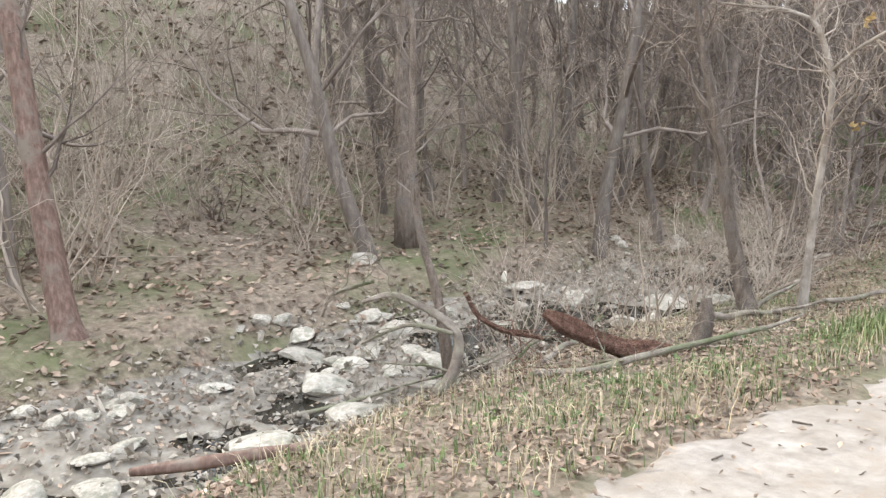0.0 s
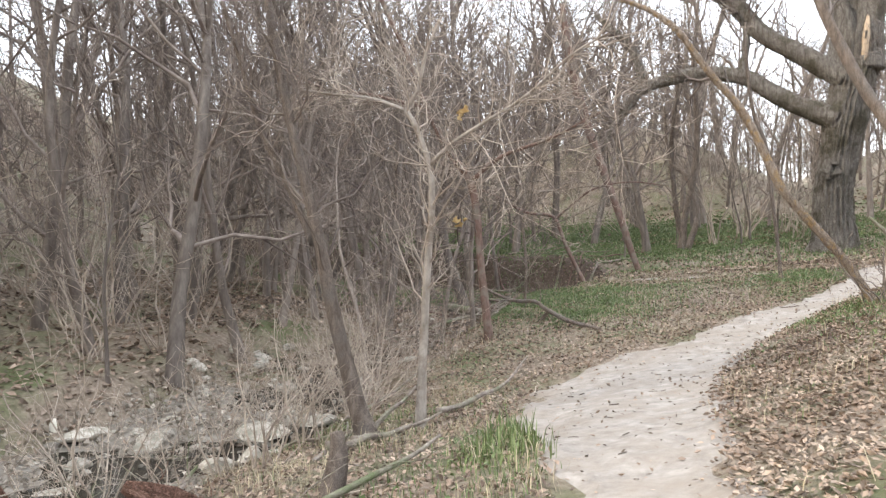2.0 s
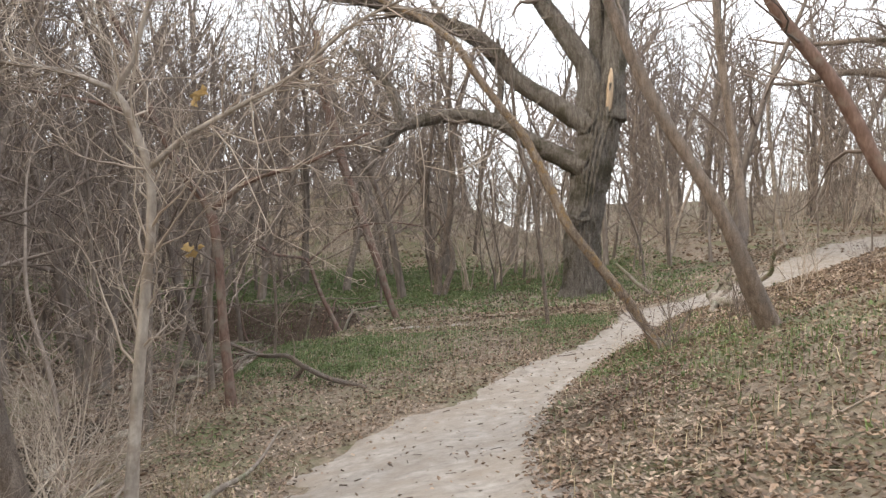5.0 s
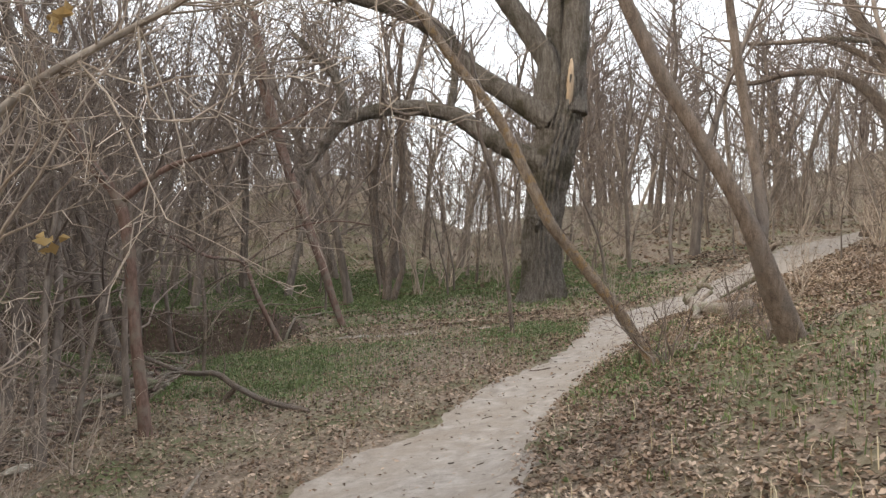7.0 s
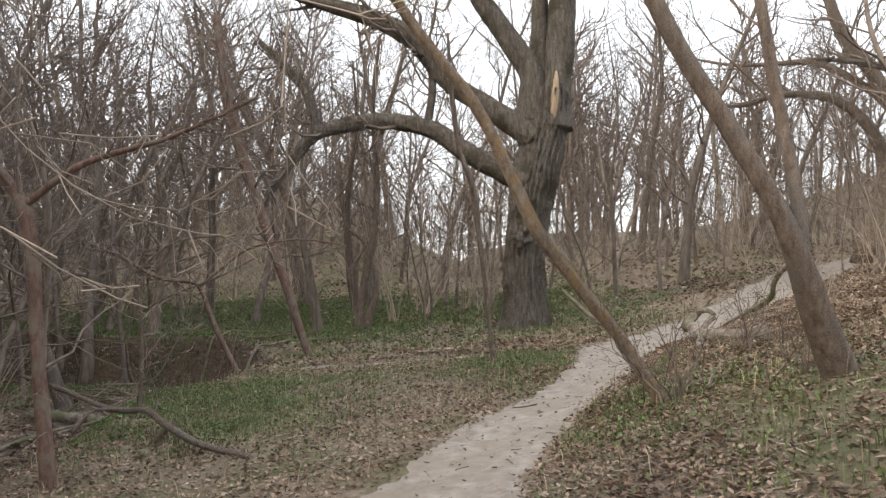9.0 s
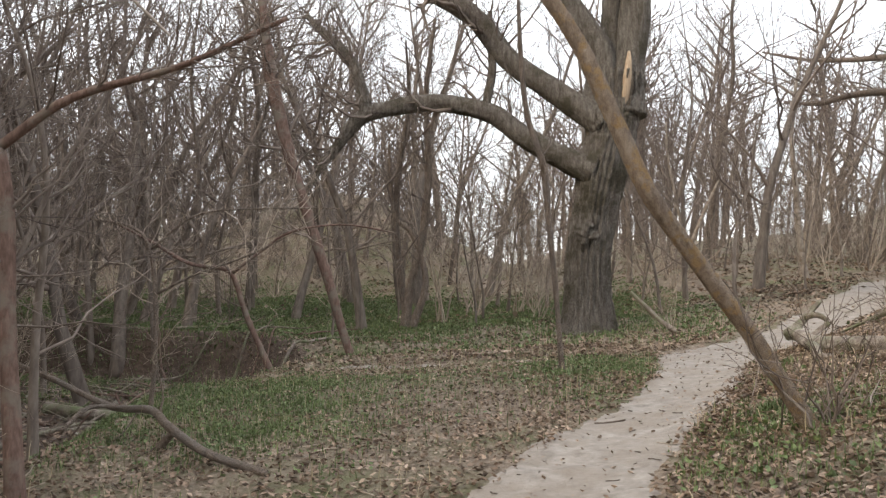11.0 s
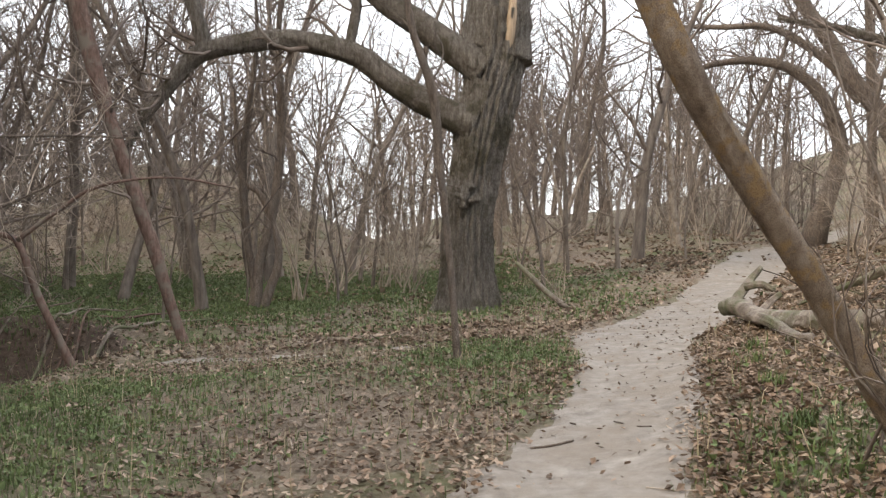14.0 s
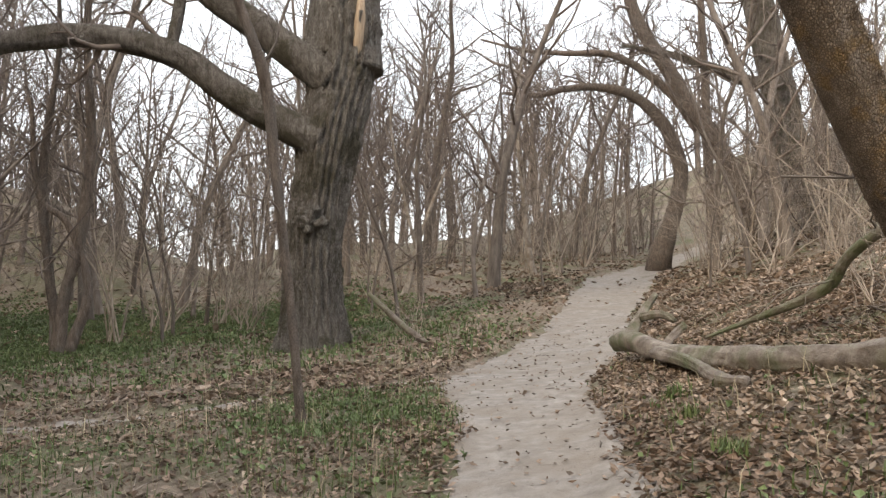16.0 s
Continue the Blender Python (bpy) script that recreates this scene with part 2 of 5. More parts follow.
def land(x, y):
    x, y = np.asarray(x, float), np.asarray(y, float)
    base = curve_at(y, LAY) + 0.085 * np.clip(x, -3.0 - 4.0 * step(11, 16, y) * (1 - step(16.5, 18.5, y)) + 2.0 * step(16.5, 18.5, y), 7.0)
    base = base - 0.09 * np.clip(-x - 0.6, 0, 2) * (1 - step(3, 8, y))
    base = base + 0.055 * np.maximum(y - 18, 0) * step(1, 11, x) * (1 - step(60, 140, y) * 0.6)
    rise = soft((x - curve_at(y, PATH_RIGHT) - 0.1) * 0.85, 0.35)
    base = base + 0.3 * rise
    over = soft(base - 7.5, 0.8)
    base = base - 0.75 * over
    d, side = creek_distance(x, y)
    wob = 0.35 * vnoise(x * 0.6, y * 0.6, 5)
    d = d + wob
    bed = curve_at(y, [(-9, -0.85), (0, -0.95), (8, -1.15), (16, -1.3), (20, -1.35)]) + 0.2 * vnoise(x * 1.1, y * 1.1, 6)
    north = step(8, 12, y)
    outer = (3.1 - 1.1 * north)
    w_path = step(1.1 + 0.2 * north, outer, d)
    bend = step(10.5, 13.5, y) * step(-17, -13, x)          # the bed widens inside the bend
    w_far = step(1.0 + 3.8 * bend, 2.2 + 3.8 * bend, d)
    flat = curve_at(y, [(-10, -0.45), (2, -0.5), (10, -0.6), (16, -0.5)])
    foot = curve_at(y, [(-30, -11), (0, -12), (10, -14), (25, -21), (40, -28), (80, -46), (160, -70)])
    # second term: unseen rise behind the walker, added to block the sun
    hill = 0.58 * soft(foot - x, 1.5) * (1 - 0.4 * step(25, 60, y)) + 0.46 * soft(-20 - y, 2.0)
    hill = 24 * np.tanh(hill / 24)
    far = np.where(side > 0, base, flat)
    hill = hill + 5.5 * np.exp(-((x + 9.5) / 9) ** 2 - ((y - 50) / 9) ** 2) + 0.22 * soft(x - 22 - 0.25 * soft(34 - y, 2.0), 2.0) * step(10, 30, y) * (1 - step(60, 120, y))
    hill = np.minimum(hill, 24)
    z = bed * (1 - np.where(side > 0, w_path, w_far)) + far * np.where(side > 0, w_path, w_far) + hill
    p = in_path(x, y)
    rough = 1 - step(-0.3, 0.2, p)
    z = z + (0.25 * vnoise(x * 0.22, y * 0.22, 1) + 0.10 * vnoise(x * 0.8, y * 0.8, 2)) * (0.25 + 0.75 * step(0.3, 2.5, -p)) \
        + (0.05 * vnoise(x * 2.7, y * 2.7, 3) + 0.03 * vnoise(x * 7, y * 7, 4)) * (0.35 + 0.65 * rough)
    return z - 0.05 * step(-0.15, 0.25, p)


def ground_z(x, y):
    return float(land(np.array([x]), np.array([y]))[0])


# ---- building helpers ----
class Soup:
    """Vertices and faces gathered for one mesh."""

    def __init__(self):
        self.v, self.f, self.n = [], [], 0

    def add(self, verts, faces):
        self.v.append(np.asarray(verts, float))
        self.f.extend([tuple(i + self.n for i in f) for f in faces])
        self.n += len(verts)

    def mesh(self, name, mat, smooth=True):
        me = bpy.data.meshes.new(name)
        me.from_pydata(np.concatenate(self.v).tolist() if self.v else [], [], self.f)
        me.materials.append(mat)
        if smooth:
            me.polygons.foreach_set("use_smooth", [True] * len(me.polygons))
        me.update()
        return me


def part(name, soup, mat, parent=None, label="", smooth=True):
    ob = new(name, soup.mesh(name, mat, smooth))
    if parent is not None:
        ob.parent = parent
    return tagged(ob, label) if label else ob


def thing(name, label, category, group="", kind="", at=(0, 0, 0)):
    ob = new(name)
    ob.location = at
    ob.empty_display_size = 0.2
    return tagged(ob, label, category, group, kind)


def smooth_line(pts, step_len=0.12):
    """A Catmull-Rom line through points (x, y, z, r)."""
    p = np.array(pts, float)
    p = np.vstack([2 * p[0] - p[1], p, 2 * p[-1] - p[-2]])
    out = []
    for i in range(1, len(p) - 2):
        n = max(2, int(np.linalg.norm(p[i + 1, :3] - p[i, :3]) / step_len))
        for k in range(n):
            t = k / n
            out.append(0.5 * (2 * p[i] + (p[i + 1] - p[i - 1]) * t + (2 * p[i - 1] - 5 * p[i] + 4 * p[i + 1] - p[i + 2]) * t * t
                              + (3 * p[i] - p[i - 1] - 3 * p[i + 1] + p[i + 2]) * t ** 3))
    out.append(p[-2])
    q = np.array(out)
    q[:, 3] = np.maximum(q[:, 3], 0.002)
    return q


def tube(soup, line, sides=8, lump=0.0, furrow=0.0, furrow_count=14, rng=None, cap=True):
    """Sweep a ring along line (x, y, z, r); lump and furrow roughen it."""
    q = np.asarray(line, float)
    n = len(q)
    tang = np.gradient(q[:, :3], axis=0)
    tang /= np.linalg.norm(tang, axis=1)[:, None] + 1e-9
    ref = np.array([1.0, 0.3, 0.0]) if abs(tang[0][0]) < 0.9 else np.array([0.0, 1.0, 0.0])
    ang = np.linspace(0, 2 * math.pi, sides, endpoint=False)
    ca, sa = np.cos(ang), np.sin(ang)
    rings = np.empty((n, sides, 3))
    run = np.concatenate([[0], np.cumsum(np.linalg.norm(np.diff(q[:, :3], axis=0), axis=1))])
    shift = rng.uniform(0, 50) if rng is not None else 0.0
    for i in range(n):
        u = ref - tang[i] * (ref @ tang[i])
        u /= np.linalg.norm(u) + 1e-9
        ref = u
        w = np.cross(tang[i], u)
        r = np.full(sides, q[i, 3])
        if lump:
            r = r * (1 + lump * 2 * vnoise(ca * 1.3 + shift, sa * 1.3 + run[i] * 1.6, 7) + lump * vnoise(ca * 3 + shift, sa * 3 + run[i] * 5, 8))
        if furrow:
            a2 = ang * furrow_count / (2 * math.pi) + 1.2 * vnoise(np.full(sides, run[i] * 0.9), ang * 1.5, 9)
            ridge = np.abs(np.mod(a2, 1.0) - 0.5) * 2
            r = r + furrow * (ridge - 0.5) * (0.7 + 0.9 * vnoise(np.full(sides, run[i] * 2.2), ang * 2.0, 10)) + furrow * 0.6 * vnoise(ang * 9, np.full(sides, run[i] * 7), 11)
        rings[i] = q[i, :3] + r[:, None] * (ca[:, None] * u + sa[:, None] * w)
    faces = []
    for i in range(n - 1):
        a, b = i * sides, (i + 1) * sides
        for k in range(sides):
            k2 = (k + 1) % sides
            faces.append((a + k, a + k2, b + k2, b + k))
    if cap:
        faces.append(tuple(range(sides - 1, -1, -1)))
        faces.append(tuple((n - 1) * sides + k for k in range(sides)))
    soup.add(rings.reshape(-1, 3), faces)


def thin_tube(soup, q, sides=3, level=0):
    q = np.asarray(q, float)
    if level >= 2:
        q = q[[0, len(q) // 2, -1]]
    elif level == 1 and len(q) > 4:
        q = q[[0, len(q) // 3, 2 * len(q) // 3, -1]]
    tube(soup, q, sides, cap=False)


def grow(rng, start, way, length, radius, level, lines, bend=0.25, up=0.1, kids=(6, 5, 4), spread=(0.5, 1.1), segs=6, first=0.25, ratio=(0.35, 0.6)):
    """A crooked branch with side branches; appends (level, line) to lines."""
    p, d = np.array(start, float), np.array(way, float)
    d /= np.linalg.norm(d)
    line = [(*p, radius)]
    dirs = [d]
    for i in range(segs):
        d = d + rng.normal(0, bend, 3) + np.array([0, 0, up])
        d /= np.linalg.norm(d)
        p = p + d * length / segs
        line.append((*p, radius * (1 - 0.85 * (i + 1) / segs)))
        dirs.append(d)
    lines.append((level, np.array(line)))
    if level < len(kids):
        for k in range(kids[level]):
            t = first + (1 - first) * (k + rng.uniform(0.1, 0.9)) / kids[level]
            j = min(segs - 1, int(t * segs))
            f = t * segs - j
            q = np.array(line[j][:3]) * (1 - f) + np.array(line[j + 1][:3]) * f
            side = rng.normal(0, 1, 3)
            side -= dirs[j] * (side @ dirs[j])
            side /= np.linalg.norm(side) + 1e-9
            a = rng.uniform(*spread)
            w = dirs[j] * math.cos(a) + side * math.sin(a)
            r = line[j][3] * rng.uniform(0.4, 0.65)
            grow(rng, q, w, length * rng.uniform(*ratio) * (1.15 - 0.5 * t), max(r, 0.003), level + 1, lines, bend * 1.1, up, kids, spread, max(3, segs - 1), 0.15, ratio)


def twigs_on(soup, rng, line, count, length=(0.5, 1.3), radius=0.006, start=0.3, kids=(4, 3), up=0.06, spread=(0.5, 1.2), bend=0.25, size=0.36):
    """Side twigs along a finished line."""
    q = np.asarray(line, float)
    lines = []
    for k in range(count):
        t = start + (1 - start) * rng.uniform()
        j = min(len(q) - 2, int(t * (len(q) - 1)))
        d = q[j + 1, :3] - q[j, :3]
        d /= np.linalg.norm(d) + 1e-9
        side = rng.normal(0, 1, 3)
        side -= d * (side @ d)
        side /= np.linalg.norm(side)
        a = rng.uniform(*spread)
        grow(rng, q[j, :3], d * math.cos(a) + side * math.sin(a), rng.uniform(*length), max(radius, q[j, 3] * rng.uniform(0.2, size)), 0, lines, bend, up, kids, segs=6)
    for lv, ln in lines:
        ln[:, 3] = np.maximum(ln[:, 3], 0.0022)
        thin_tube(soup, ln, 4 if lv == 0 else 3, lv)


def tree(name, label, stems, mat, twig_mat, seed, sides=10, lump=0.06, furrow=0.0, twigs=14, twig_len=(0.6, 1.6), kids=(4, 3), group="", start=0.3, crown_label="", girth=1.0):
    """A tree from fitted stems; the first is its trunk, the others limbs; twigs make the crown."""
    rng = np.random.default_rng(seed)
    root = thing(name, label, "tree", group, at=stems[0][0][:3])
    off = np.array(stems[0][0][:3])
    crown = Soup()
    foot = ground_z(*stems[0][0][:2]) - 0.12
    for i, st in enumerate(stems):
        q = smooth_line(st, 0.1)
        q[:, 3] *= girth
        if i == 0 and q[0, 2] > foot:
            lean = (q[0, :3] - q[3, :3]) / max(q[3, 2] - q[0, 2], 0.05) * min(q[0, 2] - foot, 1.0)
            q = np.vstack([[q[0, 0] + lean[0] * 0.5, q[0, 1] + lean[1] * 0.5, foot, q[0, 3] * 1.25], q])
        q[:, :3] -= off
        s = Soup()
        tube(s, q, max(5, sides if i == 0 else sides - 2), lump, furrow if i == 0 else furrow * 0.6, rng=rng)
        part("trunk" if i == 0 else "limb", s, mat, root)
        twigs_on(crown, rng, q, max(2, int(twigs * (1.0 if i == 0 else 0.7))), twig_len, start=start if i == 0 else 0.2, kids=kids)
    if crown.n:
        part("crown", crown, twig_mat, root, crown_label)
    return root


# ---- ground, path, creek ----
def axis(core0, core1, fine, far, ratio=1.13):
    mid = list(np.arange(core0, core1 + 1e-6, fine))
    out, s = [], fine
    v = core1
    while v < far:
        s *= ratio
        v += s
        out.append(v)
    low, s, v = [], fine, core0
    while v > -far:
        s *= ratio
        v -= s
        low.append(v)
    return np.array(low[::-1] + mid + out)


def grid_mesh(name, xs, ys, zfun, mats, pick=None):
    X, Y = np.meshgrid(xs, ys)
    Z = zfun(X, Y)
    nx, ny = len(xs), len(ys)
    verts = np.stack([X, Y, Z], -1).reshape(-1, 3)
    i = (np.arange(ny - 1)[:, None] * nx + np.arange(nx - 1)[None, :]).reshape(-1)
    quads = np.stack([i, i + 1, i + nx + 1, i + nx], 1)
    me = bpy.data.meshes.new(name)
    me.from_pydata(verts.tolist(), [], quads.tolist())
    for m in mats:
        me.materials.append(m)
    if pick is not None:
        c = verts[quads].mean(1)
        me.polygons.foreach_set("material_index", pick(c[:, 0], c[:, 1], c[:, 2]).astype(np.int32))
    me.polygons.foreach_set("use_smooth", [True] * len(me.polygons))
    me.update()
    return me


def bank_material(x, y, z):
    """Bare dark soil on the steep far bank, gravel in the bed."""
    d, side = creek_distance(x, y)
    steep = (side > 0) & (d > 0.9) & (d < 2.05) & (y > 9)
    bed = (d < 1.25) & (y < 5.5)
    steep = steep | ((d < 1.25) & (y >= 9)) | ((side < 0) & (d < 5.0) & (y > 11) & (x > -15))
    return np.where(steep, 1, np.where(bed, 2, 0))


tagged(new("ground", grid_mesh("ground", axis(-11, 9, 0.11, 420), axis(-8, 24, 0.11, 420), land, [SOIL, MUD, GRAVEL], bank_material)),
       "woodland floor of leaf mould, rising to slopes on both sides and to an added unseen rise behind", "ground", kind="structure")


def path_z(x, y):
    ragged = in_path(x, y) + 0.16 * vnoise(x * 3.1, y * 3.1, 21) + 0.10 * vnoise(x * 9, y * 9, 22) + 0.25 * vnoise(x * 0.9, y * 0.9, 23)
    rut = 0.03 * vnoise(x * 2.6, y * 2.6, 24) + 0.012 * vnoise(x * 8, y * 8, 25)
    return land(x, y) + np.clip(ragged * 0.25, -0.12, 0.035) + rut


def strip(name, rows, cols, left, right, zfun, mat):
    X = np.array([[left(y) + (right(y) - left(y)) * k / cols for k in range(cols + 1)] for y in rows])
    Y = np.repeat(np.array(rows)[:, None], cols + 1, 1)
    Z = zfun(X, Y)
    verts = np.stack([X, Y, Z], -1).reshape(-1, 3)
    i = (np.arange(len(rows) - 1)[:, None] * (cols + 1) + np.arange(cols)[None, :]).reshape(-1)
    quads = np.stack([i, i + 1, i + cols + 2, i + cols + 1], 1)
    me = bpy.data.meshes.new(name)
    me.from_pydata(verts.tolist(), [], quads.tolist())
    me.materials.append(mat)
    me.polygons.foreach_set("use_smooth", [True] * len(quads))
    return me


path_rows = list(np.arange(-9, 20, 0.07)) + list(np.arange(20, 44, 0.25))
tagged(new("path", strip("path", path_rows, 56, lambda y: curve_at(y, PATH_LEFT) - 0.45, lambda y: curve_at(y, PATH_RIGHT) + 0.45,
                         lambda x, y: path_z(x, np.asarray(y)), DIRT)), "narrow footpath of trodden pale dirt", "path", kind="structure")
tagged(new("path", grid_mesh("side_path", np.arange(-3.4, 2.3, 0.06), np.arange(13.3, 15.2, 0.06), path_z, [DIRT])),
       "faint side trail of grey dirt leading to the creek", "path", kind="structure")


def water_mesh():
    xs, ys = np.arange(-14, -1.5, 0.25), np.arange(-12, 20.5, 0.25)
    return grid_mesh("water", xs, ys, lambda x, y: curve_at(y, [(-9, -0.93), (0, -1.0), (8, -1.2), (16, -1.36), (20, -1.4)]) + 0 * x, [WATER])


tagged(new("water", water_mesh()), "shallow dark water in the creek bed", "water", kind="structure")

# ---- large trees ----
BIG_TRUNK = [(1.96, 20.2, -0.32, 0.887), (1.96, 20.2, -0.02, 0.71), (1.97, 20.2, 0.33, 0.58), (1.95, 20.2, 0.92, 0.498), (1.96, 20.2, 1.87, 0.474), (2.11, 20.2, 2.82, 0.474), (2.24, 20.2, 3.66, 0.546), (2.41, 20.2, 4.49, 0.546), (2.54, 20.2, 5.2, 0.558), (2.63, 20.2, 5.92, 0.546)]
BIG_STEMS = [
    [(2.14, 20.2, 5.19, 0.394), (2.21, 20.2, 6.26, 0.31), (1.84, 20.2, 6.97, 0.282), (1.35, 20.2, 7.69, 0.254), (0.94, 20.2, 8.27, 0.24), (0.45, 20.2, 9.27, 0.212), (-0.17, 20.2, 10.57, 0.156), (-0.59, 20.2, 12.02, 0.085)],
    [(2.51, 20.4, 5.73, 0.313), (2.45, 20.4, 6.73, 0.228), (2.44, 20.4, 7.74, 0.214), (2.45, 20.4, 8.9, 0.2), (2.37, 20.4, 10.49, 0.158), (2.45, 20.4, 12.09, 0.086)],
    [(2.7, 20.2, 4.98, 0.534), (2.81, 20.2, 6.11, 0.38), (2.94, 20.2, 7.1, 0.353), (3.01, 20.2, 8.24, 0.339), (3.1, 20.2, 9.53, 0.312), (3.24, 20.2, 11.11, 0.241), (3.12, 20.2, 12.85, 0.128)],
    [(2.21, 20, 4.74, 0.348), (1.18, 20, 5.45, 0.265), (0.14, 20, 6.16, 0.251), (-0.59, 20, 7.05, 0.238), (-1.32, 20, 7.58, 0.224), (-2.3, 20, 7.95, 0.196), (-3.13, 20, 8.2, 0.168), (-4.26, 20, 8.54, 0.126), (-5.52, 20, 8.69, 0.07)],
    [(2.03, 20, 3.68, 0.352), (1.45, 20, 3.92, 0.271), (0.51, 20, 4.42, 0.236), (-0.32, 20, 4.98, 0.213), (-1.52, 20, 5.2, 0.19), (-2.59, 20, 5.07, 0.179), (-3.25, 20, 4.83, 0.168), (-3.67, 20, 4.32, 0.12), (-4.14, 20, 3.72, 0.096), (-4.55, 20, 2.99, 0.054)],
    [(-3.09, 20, 4.9, 0.156), (-3.25, 20, 5.52, 0.144), (-3.48, 20, 6.13, 0.12), (-3.95, 20, 6.61, 0.108), (-4.56, 20, 7.22, 0.06)],
    [(-0.42, 20, 4.99, 0.095), (-0.28, 20, 5.87, 0.095), (-0.31, 20, 6.59, 0.077), (-0.35, 20, 7.31, 0.048)]]
LEAN = [(2.0, 7.25, 0.09, 0.112), (1.76, 7.28, 0.46, 0.088), (1.54, 7.27, 0.8, 0.083), (1.26, 7.2, 1.15, 0.083), (1.0, 7.12, 1.47, 0.088), (0.78, 7.03, 1.76, 0.094), (0.6, 7.05, 2.16, 0.09), (0.4, 7.07, 2.61, 0.084), (0.2, 7.1, 2.96, 0.079), (-0.07, 7.1, 3.31, 0.077), (-0.34, 7.1, 3.69, 0.072), (-0.56, 7.1, 4.02, 0.067), (-0.96, 7.1, 4.35, 0.055), (-1.51, 7.1, 4.61, 0.035)]
RLEAN = [(3.0, 5.95, 0.25, 0.26), (2.86, 5.85, 0.5, 0.185), (2.56, 5.66, 1.1, 0.14), (2.3, 5.53, 1.7, 0.106), (1.92, 5.55, 2.4, 0.092), (1.55, 5.61, 3.08, 0.085), (1.2, 5.62, 3.9, 0.075), (0.85, 5.6, 5, 0.062), (0.6, 5.6, 6.4, 0.04)]
WSAP = [
    [(-2.41, 2.2, -0.64, 0.067), (-2.37, 2.2, 0.04, 0.046), (-2.33, 2.2, 0.55, 0.041), (-2.26, 2.2, 1.31, 0.035), (-2.22, 2.2, 1.67, 0.033), (-2.23, 2.2, 2.07, 0.03), (-2.39, 2.2, 2.5, 0.028), (-2.46, 2.2, 2.6, 0.025), (-2.33, 2.2, 2.77, 0.02), (-2.23, 2.2, 3.11, 0.017), (-2.06, 2.2, 3.44, 0.012)],
    [(-2.46, 2.2, 2.6, 0.02), (-2.8, 2.2, 2.73, 0.018), (-3.26, 2.2, 2.81, 0.013), (-3.72, 2.2, 2.91, 0.008)],
    [(-2.23, 2.2, 2.07, 0.023), (-2, 2.2, 2.26, 0.02), (-1.62, 2.2, 2.46, 0.017), (-1.26, 2.2, 2.65, 0.014), (-0.86, 2.2, 2.96, 0.012), (-0.52, 2.2, 3.12, 0.009)]]
DSAP = [
    [(-3.53, 7.38, -1.01, 0.088), (-3.62, 7.38, -0.02, 0.067), (-3.69, 7.38, 0.76, 0.06), (-3.74, 7.38, 1.56, 0.06), (-3.86, 7.38, 2.09, 0.06), (-4.2, 7.38, 2.54, 0.052), (-4.6, 7.38, 3.34, 0.044), (-4.89, 7.38, 4.15, 0.035), (-5.28, 7.38, 4.97, 0.033), (-5.57, 7.38, 5.78, 0.025)],
    [(-3.82, 7.38, 2.04, 0.038), (-3.28, 7.38, 2.41, 0.032), (-2.48, 7.38, 2.65, 0.023), (-1.7, 7.38, 3.0, 0.016)],
    [(-4.54, 7.38, 3.25, 0.032), (-5.56, 7.38, 3.54, 0.025), (-6.56, 7.38, 3.76, 0.021), (-7.46, 7.38, 4.22, 0.012)]]
CTR = [(-2.75, 1.72, -0.36, 0.151), (-2.82, 1.72, -0.16, 0.117), (-2.92, 1.72, 0.23, 0.098), (-3.04, 1.72, 0.72, 0.088), (-3.17, 1.72, 1.4, 0.078), (-3.33, 1.72, 2.09, 0.064), (-3.47, 1.72, 2.68, 0.059), (-3.58, 1.72, 3.27, 0.054), (-3.64, 1.72, 3.76, 0.049), (-3.67, 1.72, 4.34, 0.034)]
CTR2 = [(-3.31, 1.85, 1.35, 0.055), (-3.59, 1.85, 1.96, 0.045), (-3.86, 1.85, 2.47, 0.043), (-4.06, 1.85, 3.14, 0.038), (-4.26, 1.85, 3.76, 0.031)]
LTR = [(-3.97, -1.44, -0.08, 0.076), (-4.06, -1.46, 0.24, 0.059), (-4.16, -1.49, 0.54, 0.055), (-4.23, -1.5, 0.88, 0.051), (-4.29, -1.49, 1.3, 0.051), (-4.33, -1.42, 2.1, 0.046), (-4.38, -1.38, 2.73, 0.042), (-4.44, -1.38, 3.16, 0.042), (-4.51, -1.36, 3.66, 0.03)]
LBACK = [(-9.01, 1.57, 0.22, 0.262), (-9.07, 1.6, 0.59, 0.187), (-9.17, 1.66, 1.23, 0.168), (-9.34, 1.8, 2.43, 0.159), (-9.44, 2, 3.53, 0.15), (-9.72, 2.21, 5.37, 0.112), (-9.96, 2.51, 7.39, 0.056)]
LTREE = [(-7.08, -4.14, -0.53, 0.201), (-7.15, -4.16, -0.29, 0.158), (-7.36, -4.18, 0.56, 0.14), (-7.61, -4.2, 1.58, 0.128), (-7.81, -4.2, 2.48, 0.122), (-7.97, -4.22, 3.09, 0.122), (-8.24, -4.29, 4.05, 0.104), (-8.39, -4.23, 4.89, 0.061)]
YOUNG = [(0.72, 12.15, -0.1, 0.062), (0.68, 12.15, 0.24, 0.046), (0.63, 12.15, 0.84, 0.04), (0.51, 12.15, 1.91, 0.046), (0.43, 12.15, 2.65, 0.053), (0.21, 12.15, 3.32, 0.043), (0.11, 12.15, 4.2, 0.037), (0.07, 12.15, 5.01, 0.022)]
